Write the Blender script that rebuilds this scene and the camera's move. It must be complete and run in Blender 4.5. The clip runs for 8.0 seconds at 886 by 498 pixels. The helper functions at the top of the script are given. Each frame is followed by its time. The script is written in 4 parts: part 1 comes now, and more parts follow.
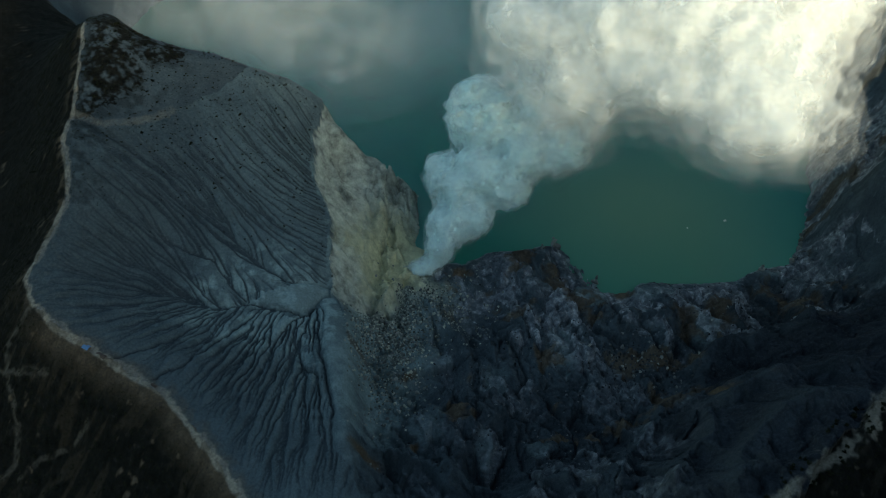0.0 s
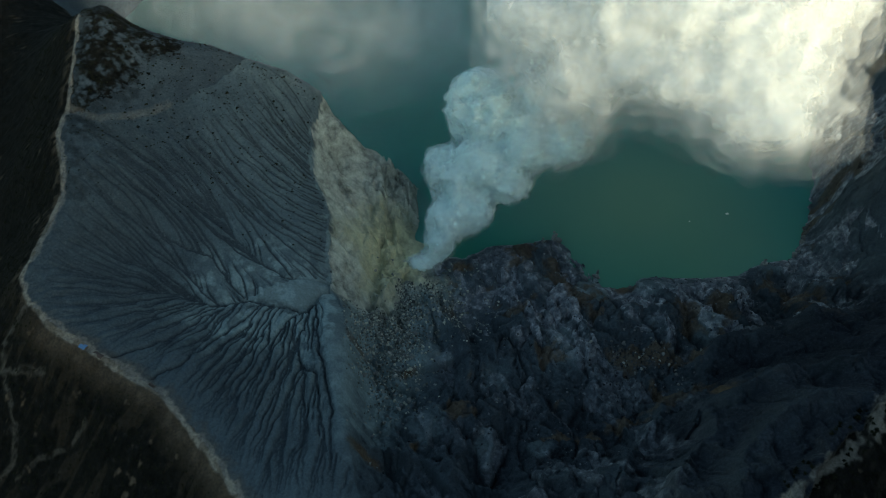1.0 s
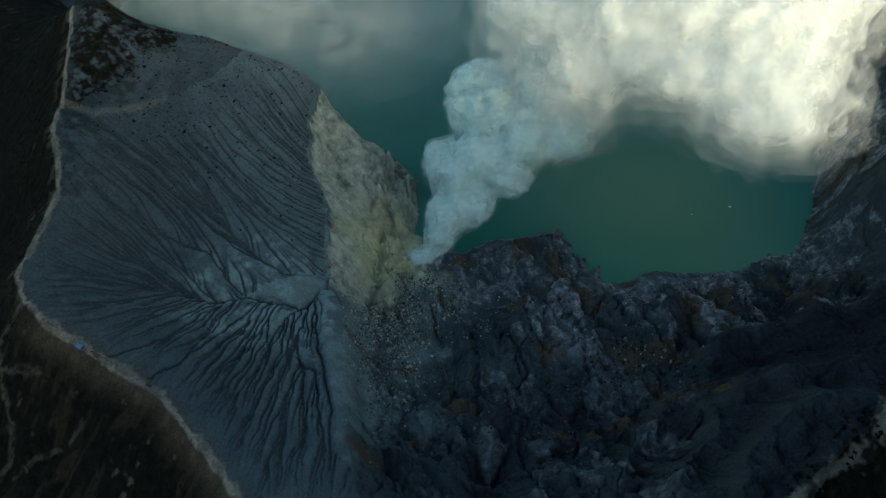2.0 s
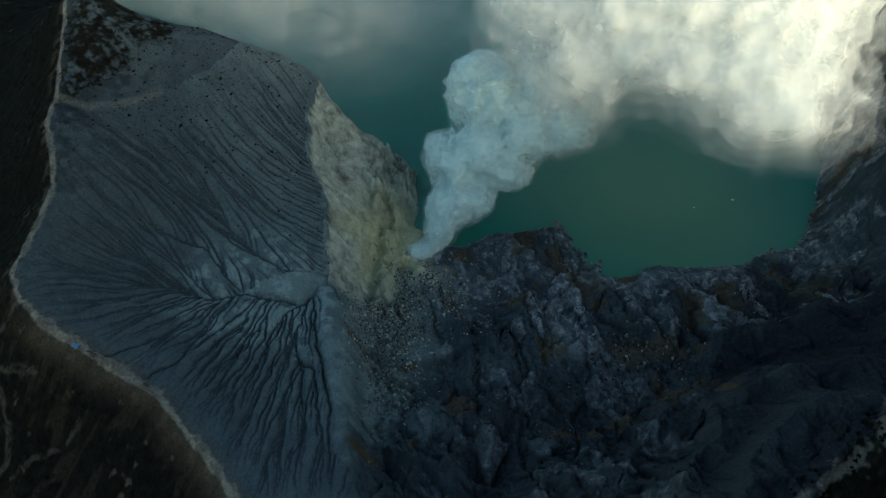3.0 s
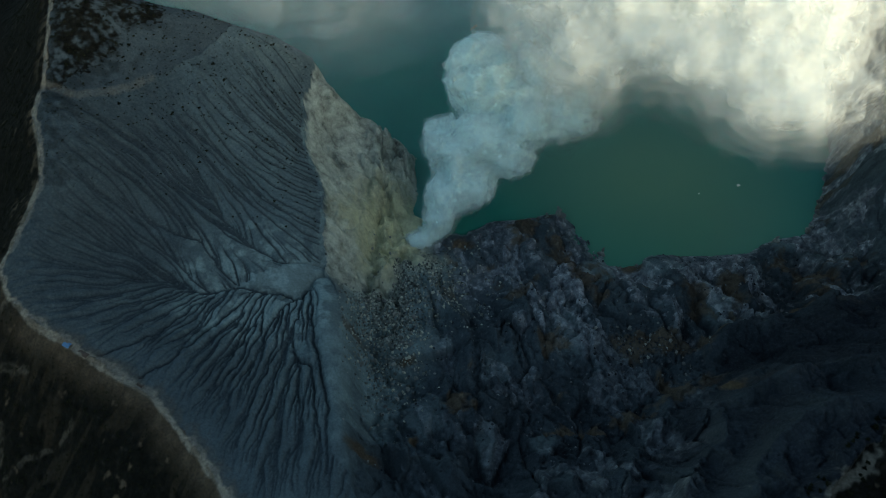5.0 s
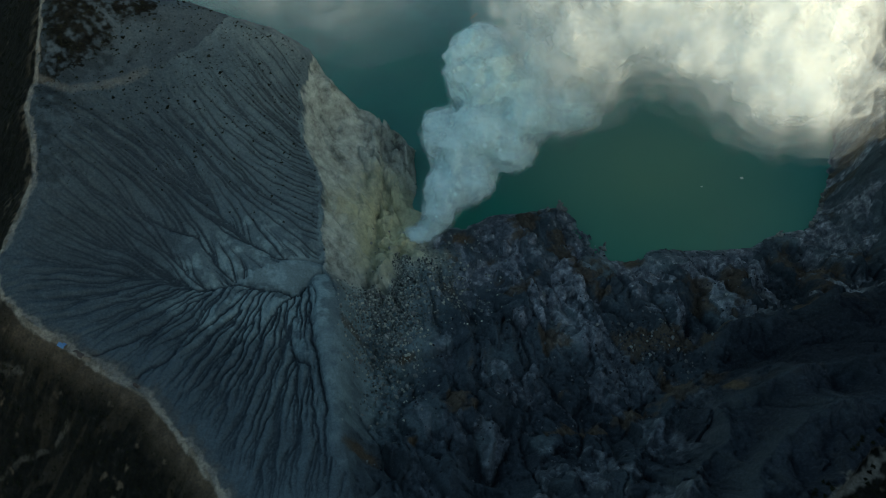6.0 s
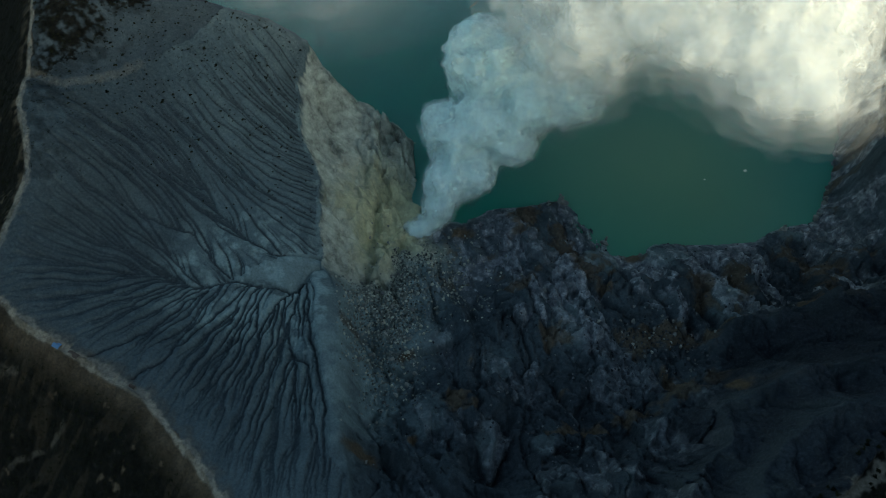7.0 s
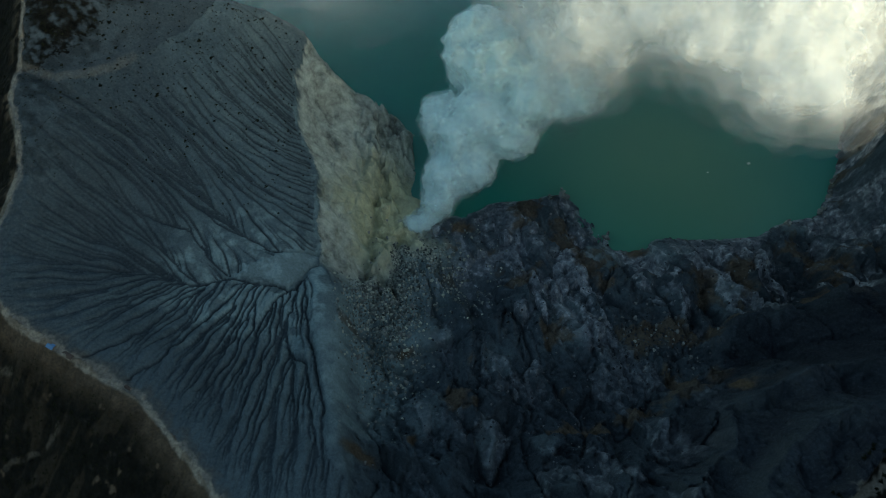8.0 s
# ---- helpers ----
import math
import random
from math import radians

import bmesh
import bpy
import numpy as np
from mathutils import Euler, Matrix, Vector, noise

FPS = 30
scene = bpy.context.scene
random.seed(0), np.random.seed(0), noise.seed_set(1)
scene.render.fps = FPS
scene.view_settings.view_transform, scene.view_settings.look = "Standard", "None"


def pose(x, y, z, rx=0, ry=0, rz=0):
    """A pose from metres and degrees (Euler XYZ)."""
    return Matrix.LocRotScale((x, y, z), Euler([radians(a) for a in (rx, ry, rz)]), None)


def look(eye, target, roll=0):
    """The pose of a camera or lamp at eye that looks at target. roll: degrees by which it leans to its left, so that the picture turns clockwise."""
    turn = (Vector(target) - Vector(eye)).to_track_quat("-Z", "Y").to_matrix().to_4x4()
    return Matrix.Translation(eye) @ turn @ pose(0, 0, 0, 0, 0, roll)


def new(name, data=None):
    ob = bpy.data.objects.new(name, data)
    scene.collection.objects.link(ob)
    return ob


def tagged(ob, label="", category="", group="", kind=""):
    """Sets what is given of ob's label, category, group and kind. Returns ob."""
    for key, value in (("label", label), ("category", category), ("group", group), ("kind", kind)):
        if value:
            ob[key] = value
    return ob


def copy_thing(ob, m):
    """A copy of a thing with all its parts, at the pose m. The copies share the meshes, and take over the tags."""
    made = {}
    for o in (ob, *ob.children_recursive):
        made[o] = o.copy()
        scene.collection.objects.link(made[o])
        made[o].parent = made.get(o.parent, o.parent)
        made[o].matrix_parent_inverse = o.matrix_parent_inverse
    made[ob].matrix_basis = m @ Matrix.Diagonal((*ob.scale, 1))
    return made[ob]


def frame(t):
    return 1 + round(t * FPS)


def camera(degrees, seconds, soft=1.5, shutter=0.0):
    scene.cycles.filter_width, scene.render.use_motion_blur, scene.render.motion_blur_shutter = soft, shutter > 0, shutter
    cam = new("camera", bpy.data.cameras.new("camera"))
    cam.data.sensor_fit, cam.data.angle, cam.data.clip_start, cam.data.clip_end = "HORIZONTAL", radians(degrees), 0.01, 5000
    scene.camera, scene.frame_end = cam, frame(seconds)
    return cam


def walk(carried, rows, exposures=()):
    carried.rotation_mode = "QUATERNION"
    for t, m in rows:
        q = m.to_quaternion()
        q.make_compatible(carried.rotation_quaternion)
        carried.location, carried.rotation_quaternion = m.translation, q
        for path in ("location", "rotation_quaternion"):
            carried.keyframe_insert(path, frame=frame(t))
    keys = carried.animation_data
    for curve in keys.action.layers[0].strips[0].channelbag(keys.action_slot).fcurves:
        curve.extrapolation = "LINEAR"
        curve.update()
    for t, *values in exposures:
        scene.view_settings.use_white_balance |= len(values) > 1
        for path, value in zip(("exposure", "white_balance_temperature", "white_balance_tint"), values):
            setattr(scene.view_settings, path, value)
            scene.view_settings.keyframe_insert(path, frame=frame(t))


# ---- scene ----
cam = camera(56.0, 8.0, soft=0.95)
METRES, EYE, TILT = 150.0, 828.3, -45.535
ROWS = [
    (0.0, 0.0000, 0.0000, 0.0000, -0.000, 0.000, 0.000),
    (0.5, -0.0000, 0.0315, 0.0522, 0.000, -0.599, 0.010),
    (1.0, -0.0001, 0.0642, 0.1038, -0.001, -1.198, 0.021),
    (1.5, -0.0001, 0.0982, 0.1547, -0.003, -1.796, 0.032),
    (2.0, -0.0001, 0.1334, 0.2050, -0.006, -2.395, 0.045),
    (2.5, -0.0001, 0.1699, 0.2546, -0.011, -2.992, 0.058),
    (3.0, -0.0001, 0.2076, 0.3036, -0.017, -3.590, 0.072),
    (3.5, -0.0001, 0.2466, 0.3519, -0.024, -4.187, 0.086),
    (4.0, -0.0002, 0.2868, 0.3995, -0.032, -4.783, 0.102),
    (4.5, -0.0002, 0.3282, 0.4465, -0.042, -5.379, 0.118),
    (5.0, -0.0002, 0.3709, 0.4929, -0.052, -5.975, 0.135),
    (5.5, -0.0002, 0.4148, 0.5386, -0.065, -6.571, 0.152),
    (6.0, -0.0002, 0.4600, 0.5836, -0.078, -7.166, 0.171),
    (6.5, -0.0002, 0.5064, 0.6280, -0.092, -7.761, 0.190),
    (7.0, -0.0002, 0.5541, 0.6717, -0.108, -8.355, 0.210),
    (7.5, -0.0002, 0.6030, 0.7148, -0.125, -8.949, 0.231),
    (8.0, -0.0002, 0.6531, 0.7573, -0.144, -9.543, 0.252),
]
EXPOSURE = 1.0
walk(cam, [(t, pose(0, 0, EYE, TILT) @ pose(METRES * x, METRES * y, METRES * z, 90 + pitch, roll, yaw)) for t, x, y, z, yaw, pitch, roll in ROWS], [(0.0, EXPOSURE, 7000, -6), (8.0, EXPOSURE, 7000, -6)])

# ---------- daylight: dim blue sky, a low warm sun from behind the added south-east ridge ---
SUN_EL, SUN_AZ = 12.0, 135.0          # degrees; azimuth counted from north (y) towards east (x)
world = bpy.data.worlds.new("sky")
scene.world = world
world.use_nodes = True
wn = world.node_tree.nodes
sky = wn.new("ShaderNodeTexSky")
sky.sky_type, sky.sun_disc = "NISHITA", False
sky.sun_elevation, sky.sun_rotation = radians(SUN_EL), radians(SUN_AZ)
world.node_tree.links.new(sky.outputs[0], wn["Background"].inputs["Color"])
wn["Background"].inputs["Strength"].default_value = 0.15
sun_data = bpy.data.lights.new("sun", "SUN")
sun_data.energy, sun_data.angle, sun_data.color = 2.5, radians(8), (1.0, 0.88, 0.72)
sun = new("sun", sun_data)
sun_way = Vector((math.sin(radians(SUN_AZ)) * math.cos(radians(SUN_EL)), math.cos(radians(SUN_AZ)) * math.cos(radians(SUN_EL)), math.sin(radians(SUN_EL))))
sun.matrix_world = look(sun_way * 2000, (0, 0, 0))
scene.cycles.transparent_max_bounces = 48




# ---------- materials ----------
def material(name):
    m = bpy.data.materials.new(name)
    m.use_nodes = True
    t = m.node_tree
    return m, t, t.nodes["Principled BSDF"], t.nodes["Material Output"]


def node(t, kind, **inputs):
    n = t.nodes.new(kind)
    for k, v in inputs.items():
        n.inputs[k.replace("_", " ")].default_value = v
    return n


def noise_node(t, scale, detail=6.0, rough=0.6, coords=None):
    n = node(t, "ShaderNodeTexNoise", Scale=scale, Detail=detail, Roughness=rough)
    if coords:
        t.links.new(coords, n.inputs["Vector"])
    return n.outputs["Fac"]


def ramp(t, fac, stops):
    n = t.nodes.new("ShaderNodeValToRGB")
    n.color_ramp.elements[0].position, n.color_ramp.elements[0].color = stops[0][0], (*stops[0][1], 1)
    n.color_ramp.elements[1].position, n.color_ramp.elements[1].color = stops[-1][0], (*stops[-1][1], 1)
    for pos, col in stops[1:-1]:
        n.color_ramp.elements.new(pos).color = (*col, 1)
    t.links.new(fac, n.inputs["Fac"])
    return n.outputs["Color"]


def mixed(t, fac, a, b):
    n = t.nodes.new("ShaderNodeMix")
    n.data_type = "RGBA"
    for value, key in ((fac, 0), (a, 6), (b, 7)):
        if isinstance(value, (int, float)):
            n.inputs[key].default_value = value
        elif isinstance(value, tuple):
            n.inputs[key].default_value = (*value, 1)
        else:
            t.links.new(value, n.inputs[key])
    return n.outputs[2]


def bump(t, height, strength, distance, bsdf):
    n = node(t, "ShaderNodeBump", Strength=strength, Distance=distance)
    t.links.new(height, n.inputs["Height"])
    t.links.new(n.outputs[0], bsdf.inputs["Normal"])


# steam: scatters light both ways, thinner in its outer shells
def steam_material(name, tint):
    mat, t, bsdf, out = material(name)
    t.nodes.remove(bsdf)
    diffuse, through_light, clear = t.nodes.new("ShaderNodeBsdfDiffuse"), t.nodes.new("ShaderNodeBsdfTranslucent"), t.nodes.new("ShaderNodeBsdfTransparent")
    diffuse.inputs["Color"].default_value = through_light.inputs["Color"].default_value = (*tint, 1)
    both, body = t.nodes.new("ShaderNodeMixShader"), t.nodes.new("ShaderNodeMixShader")
    both.inputs[0].default_value = 0.4
    t.links.new(diffuse.outputs[0], both.inputs[1])
    t.links.new(through_light.outputs[0], both.inputs[2])
    thick = t.nodes.new("ShaderNodeAttribute")
    thick.attribute_name = "thickness"
    geo = t.nodes.new("ShaderNodeNewGeometry")
    uneven = node(t, "ShaderNodeMapRange", From_Min=0.32, From_Max=0.68, To_Min=0.5, To_Max=1.5)
    t.links.new(noise_node(t, 0.035, 3, 0.55, geo.outputs["Position"]), uneven.inputs["Value"])
    amount = t.nodes.new("ShaderNodeMath")
    amount.operation, amount.use_clamp = "MULTIPLY", True
    t.links.new(thick.outputs["Fac"], amount.inputs[0])
    t.links.new(uneven.outputs[0], amount.inputs[1])
    t.links.new(amount.outputs[0], body.inputs[0])
    fluff = node(t, "ShaderNodeBump", Strength=0.15, Distance=5.0)
    t.links.new(noise_node(t, 0.07, 3, 0.5, geo.outputs["Position"]), fluff.inputs["Height"])
    t.links.new(fluff.outputs[0], diffuse.inputs["Normal"])
    t.links.new(fluff.outputs[0], through_light.inputs["Normal"])
    t.links.new(clear.outputs[0], body.inputs[1])
    t.links.new(both.outputs[0], body.inputs[2])
    t.links.new(body.outputs[0], out.inputs["Surface"])
    return mat


# same steam twice: the plume's blue shade is put into its tint
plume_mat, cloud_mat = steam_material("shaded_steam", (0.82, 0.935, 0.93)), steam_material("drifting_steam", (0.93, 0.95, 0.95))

# the lake: opaque turquoise acid water
water_mat, t, bsdf, out = material("acid_water")
geo = t.nodes.new("ShaderNodeNewGeometry")
patch = noise_node(t, 0.006, 3, 0.5, geo.outputs["Position"])
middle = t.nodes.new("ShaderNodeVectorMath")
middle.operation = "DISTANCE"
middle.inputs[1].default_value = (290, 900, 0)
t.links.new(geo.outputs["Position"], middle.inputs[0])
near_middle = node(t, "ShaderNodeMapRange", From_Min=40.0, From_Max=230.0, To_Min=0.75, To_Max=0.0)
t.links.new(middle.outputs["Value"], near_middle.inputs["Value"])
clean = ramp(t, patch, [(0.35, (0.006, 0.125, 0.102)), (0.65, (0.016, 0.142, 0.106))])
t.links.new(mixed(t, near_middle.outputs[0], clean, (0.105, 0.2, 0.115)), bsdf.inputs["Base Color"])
bsdf.inputs["Roughness"].default_value = 0.35
bsdf.inputs["Specular IOR Level"].default_value = 0.35
bump(t, noise_node(t, 0.6, 4, 0.6, geo.outputs["Position"]), 0.15, 0.2, bsdf)

# the ground: ash, rock, growth, tracks and sulphur by the cover masks
ground_mat, t, bsdf, out = material("crater_ground")
geo = t.nodes.new("ShaderNodeNewGeometry")
where = geo.outputs["Position"]


def mask_channels(t, name):
    a = t.nodes.new("ShaderNodeAttribute")
    a.attribute_name = name
    s = t.nodes.new("ShaderNodeSeparateColor")
    t.links.new(a.outputs["Color"], s.inputs[0])
    return s.outputs


grow, worn_track, sulphur_m = mask_channels(t, "cover")
iron_m, sand_m, dark_tone_m = mask_channels(t, "stain_shade")
crust_m, yellow_m = mask_channels(t, "crust")[:2]
wide = noise_node(t, 0.03, 8, 0.62, where)
grain = noise_node(t, 0.35, 9, 0.72, where)
colour = ramp(t, wide, [(0.3, (0.018, 0.031, 0.041)), (0.5, (0.033, 0.051, 0.064)), (0.72, (0.066, 0.092, 0.108))])
colour = mixed(t, 0.3, colour, ramp(t, noise_node(t, 0.9, 6, 0.7, where), [(0.35, (0.01, 0.017, 0.022)), (0.65, (0.105, 0.135, 0.155))]))
colour = mixed(t, 0.35, colour, ramp(t, grain, [(0.3, (0.014, 0.02, 0.026)), (0.7, (0.09, 0.105, 0.12))]))
# dark rock and gravel, and the shade painted in with them
colour = mixed(t, dark_tone_m, colour, ramp(t, grain, [(0.3, (0.005, 0.006, 0.009)), (0.55, (0.013, 0.016, 0.022)), (0.75, (0.036, 0.041, 0.05))]))
colour = mixed(t, crust_m, colour, ramp(t, noise_node(t, 0.11, 9, 0.66, where), [(0.35, (0.045, 0.053, 0.066)), (0.53, (0.14, 0.155, 0.178)), (0.68, (0.32, 0.34, 0.37))]))
colour = mixed(t, sand_m, colour, ramp(t, grain, [(0.3, (0.12, 0.175, 0.185)), (0.75, (0.26, 0.335, 0.345))]))
colour = mixed(t, iron_m, colour, ramp(t, grain, [(0.3, (0.038, 0.03, 0.021)), (0.7, (0.11, 0.08, 0.05))]))
stained = ramp(t, noise_node(t, 0.06, 9, 0.72, where), [(0.32, (0.11, 0.115, 0.1)), (0.5, (0.31, 0.325, 0.28)), (0.7, (0.5, 0.51, 0.44))])
bright = ramp(t, noise_node(t, 0.08, 8, 0.7, where), [(0.3, (0.22, 0.22, 0.15)), (0.52, (0.41, 0.4, 0.26)), (0.75, (0.58, 0.54, 0.33))])
colour = mixed(t, sulphur_m, colour, mixed(t, yellow_m, stained, bright))
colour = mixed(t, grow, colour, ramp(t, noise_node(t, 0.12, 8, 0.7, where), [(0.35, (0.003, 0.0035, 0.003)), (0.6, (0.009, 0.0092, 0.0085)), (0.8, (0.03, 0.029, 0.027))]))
colour = mixed(t, worn_track, colour, ramp(t, grain, [(0.3, (0.09, 0.083, 0.07)), (0.7, (0.26, 0.24, 0.205))]))
t.links.new(colour, bsdf.inputs["Base Color"])
bsdf.inputs["Roughness"].default_value = 0.95
bsdf.inputs["Specular IOR Level"].default_value = 0.05
bump(t, noise_node(t, 0.25, 10, 0.7, where), 0.8, 1.6, bsdf)
# ---------- noise on plain arrays ----------
CHANCE = np.random.default_rng(77).random(1 << 20).astype(np.float32)


def chance(ix, iy, seed):
    """A fixed random number for each cell of a plan grid."""
    return CHANCE[((iy + seed * 97) & 1023) * 1024 + ((ix + seed * 57) & 1023)]


def value2(x, y, seed):
    ix, iy = np.floor(x), np.floor(y)
    fx, fy = (x - ix).astype(np.float32), (y - iy).astype(np.float32)
    ix, iy = ix.astype(np.int32), iy.astype(np.int32)
    fx, fy = fx * fx * fx * (fx * (fx * 6 - 15) + 10), fy * fy * fy * (fy * (fy * 6 - 15) + 10)
    a, b = chance(ix, iy, seed), chance(ix + 1, iy, seed)
    c, d = chance(ix, iy + 1, seed), chance(ix + 1, iy + 1, seed)
    return (a * (1 - fx) + b * fx) * (1 - fy) + (c * (1 - fx) + d * fx) * fy


def fbm2(x, y, size, octaves, seed, ridged=False, gain=0.5):
    """Noise of about -1 to 1 whose largest lumps are size metres wide."""
    total, norm, amp, f = 0.0, 0.0, 1.0, 1.0 / size
    for k in range(octaves):
        c, s = math.cos(k * 0.9 + seed), math.sin(k * 0.9 + seed)
        v = value2((x * c - y * s) * f + 17.3 * k, (x * s + y * c) * f + 9.1 * k, seed + k) * 2 - 1
        total = total + amp * ((1 - 2.6 * np.abs(v)) if ridged else v)
        norm, amp, f = norm + amp, amp * gain, f * 2.03
    return total / norm


def step(v, a, b):
    u = np.clip((v - a) / (b - a), 0, 1)
    return u * u * (3 - 2 * u)


def line_distance(x, y, pts):
    """Distance from a polyline in plan."""
    best = np.full(x.shape, 1e9)
    for (ax, ay, *_), (bx, by, *_) in zip(pts[:-1], pts[1:]):
        dx, dy = bx - ax, by - ay
        u = np.clip(((x - ax) * dx + (y - ay) * dy) / (dx * dx + dy * dy + 1e-9), 0, 1)
        best = np.minimum(best, np.hypot(x - ax - u * dx, y - ay - u * dy))
    return best


def inside(x, y, ring):
    """Whether points lie in a closed polygon in plan."""
    hit = np.zeros(x.shape, bool)
    for (ax, ay, *_), (bx, by, *_) in zip(ring, ring[1:] + ring[:1]):
        if ay != by:
            hit ^= ((ay > y) != (by > y)) & (x < (bx - ax) * (y - ay) / (by - ay) + ax)
    return hit


# ---------- the plan: break lines of the crater, metres over the lake ----------
RIM = [(-447, 929, 285), (-442, 871, 265), (-437, 809, 243), (-440, 770, 232), (-424, 723, 220), (-418, 689, 208), (-428, 633, 193), (-439, 590, 181),
       (-420, 559, 177), (-395, 537, 172), (-356, 515, 165), (-311, 492, 152), (-268, 468, 142), (-238, 434, 135), (-211, 406, 132), (-195, 386, 130), (-170, 350, 128), (-120, 280, 130)]
UPPER_CREST = [(-437, 800, 236), (-395, 791, 229), (-354, 829, 216), (-313, 857, 213), (-279, 903, 211), (-252, 946, 210), (-211, 961, 180), (-187, 966, 158), (-166, 962, 144)]
BACK_CREST = [(-447, 929, 285), (-430, 965, 278), (-396, 952, 257), (-345, 956, 232), (-302, 950, 227), (-252, 946, 210)]
PROMONTORY = [(-166, 962, 144), (-138, 927, 107), (-101, 932, 60), (-70, 938, 28), (-40, 922, 4)]
LIP = [(-166, 962, 144), (-175, 899, 122), (-171, 847, 105), (-146, 786, 81), (-142, 728, 78), (-137, 668, 78), (-116, 632, 76), (-107, 565, 86), (-100, 511, 95), (-95, 455, 106), (-82, 398, 115), (-60, 340, 121)]
TOE = [(-138, 901, 70), (-114, 867, 48), (-92, 826, 28), (-65, 792, 12), (-86, 698, 15), (-96, 635, 25), (-88, 538, 45), (-74, 472, 58), (-54, 419, 60), (-30, 360, 75)]
BOWL = [(-249, 717, 126), (-293, 628, 114), (-230, 631, 103), (-166, 632, 92), (-210, 592, 100), (-342, 771, 192), (-269, 799, 164), (-150, 560, 97), (-145, 500, 104), (-140, 440, 112), (-200, 480, 119), (-240, 540, 122), (-290, 565, 130), (-353, 644, 153), (-141, 656, 79)]
FLOOR = [(45, 656, 8), (113, 592, 33), (47, 537, 37), (-9, 494, 55), (24, 444, 52), (80, 465, 57), (161, 449, 67), (482, 682, 40), (519, 739, 34), (-40, 730, 9),
         (-50, 640, 24), (-20, 690, 14), (0, 620, 24), (-45, 580, 36), (150, 690, 15), (150, 610, 30), (250, 660, 22), (345, 650, 30), (60, 715, 10), (90, 550, 40)]
SHORE = [(-36, 823, 2), (-18, 778, 3), (20, 778, 4), (51, 778, 5), (67, 795, 6), (113, 791, 7), (148, 801, 9), (165, 770, 7), (197, 747, 5), (207, 733, 3), (236, 731, 3), (274, 736, 6),
         (319, 735, 5), (396, 743, 4), (421, 756, 7), (473, 778, 5), (508, 839, 4), (547, 929, 4), (562, 995, 4), (603, 1095, 4), (660, 1200, 4), (690, 1330, 4)]
EAST = [(552, 907, 63), (552, 806, 150), (657, 1080, 140), (523, 750, 46), (555, 726, 95), (477, 583, 130), (391, 425, 210), (357, 382, 215), (308, 350, 215), (274, 325, 212), (200, 250, 215)]
EAST_WALL = [(560, 430, 250), (640, 600, 290), (720, 780, 330), (780, 1000, 350), (820, 1250, 350), (780, 1500, 340)]
# unseen high ridge, added to keep the sun off the bowl, floor and plume
SHADE_RIDGE = [(90, -280, 430), (250, -170, 540), (450, -60, 590), (640, 40, 545), (760, 150, 445), (830, 300, 360), (880, 450, 320), (910, 650, 310), (940, 900, 310), (950, 1200, 320), (950, 1500, 330)]
OUTSIDE = [(-383, 500, 151), (-335, 467, 136), (-370, 443, 95), (-412, 450, 95), (-440, 536, 150), (-250, 380, 95), (-240, 300, 70), (-430, 330, 20),
           (-650, 500, 20), (-600, 150, -60), (0, 100, 60), (420, 330, 150), (520, 380, 140), (640, 300, 60), (380, 150, 60)]
NORTH_SHORE = [(-40, 925, 2), (-75, 955, 3), (-130, 990, 3), (-180, 1010, 4), (-260, 1040, 4), (-330, 1090, 4), (-520, 1190, 4), (-610, 1320, 4), (-560, 1500, 4), (-300, 1620, 4), (100, 1660, 4), (400, 1620, 4), (620, 1480, 4), (690, 1330, 4)]
NORTH_WALL = [(-330, 1010, 130), (-500, 1060, 180), (-700, 1220, 240), (-740, 1460, 260), (-500, 1700, 260), (-150, 1800, 250), (150, 1850, 250), (500, 1800, 260), (800, 1650, 300)]
LAKE = SHORE + NORTH_SHORE[::-1]
LAKE_BED = [(60, 860, -25), (200, 900, -30), (350, 850, -25), (460, 900, -20), (100, 1050, -35), (300, 1050, -35), (500, 1100, -25), (-100, 1100, -30), (-250, 1200, -30), (0, 1300, -35), (250, 1300, -35), (500, 1300, -30), (-200, 1450, -30), (150, 1500, -30), (450, 1480, -30), (0, 960, -25), (-60, 1010, -22)]
SCARP = [(291, 574, 60), (313, 595, 71), (360, 591, 81), (399, 590, 93), (446, 599, 103), (497, 612, 116)]
SCARP_FOOT = [(283, 596, 40), (297, 607, 40), (324, 618, 40), (376, 618, 43), (434, 632, 45), (503, 668, 42)]
SPUR = [(201, 449, 75), (228, 488, 83), (244, 500, 87), (277, 500, 102), (298, 506, 114), (325, 511, 121)]
SPUR_FOOT = [(186, 462, 56), (218, 512, 54), (258, 526, 57), (299, 534, 65), (337, 540, 78)]
LEDGE = [(-84, 460, 74), (-49, 459, 68), (-26, 443, 66), (-2, 423, 68), (37, 407, 70)]
LEDGE_FOOT = [(-72, 478, 56), (-44, 473, 54), (-14, 457, 52), (9, 441, 52), (44, 425, 56)]
RIDGES = [([(160, 385), (207, 463), (229, 498), (253, 508), (272, 499), (292, 505), (320, 510)], 10, 9), ([(200, 365), (247, 420), (258, 462), (285, 467), (328, 481), (356, 495), (400, 488)], 16, 13),
          ([(240, 350), (280, 399), (307, 422), (335, 430), (375, 430)], 13, 13), ([(291, 575), (311, 589), (347, 589), (377, 603), (422, 611), (460, 622), (500, 640)], 10, 9),
          ([(-88, 462), (-53, 457), (-35, 448), (-13, 432), (16, 424), (44, 410), (76, 402), (115, 400)], 9, 9)]
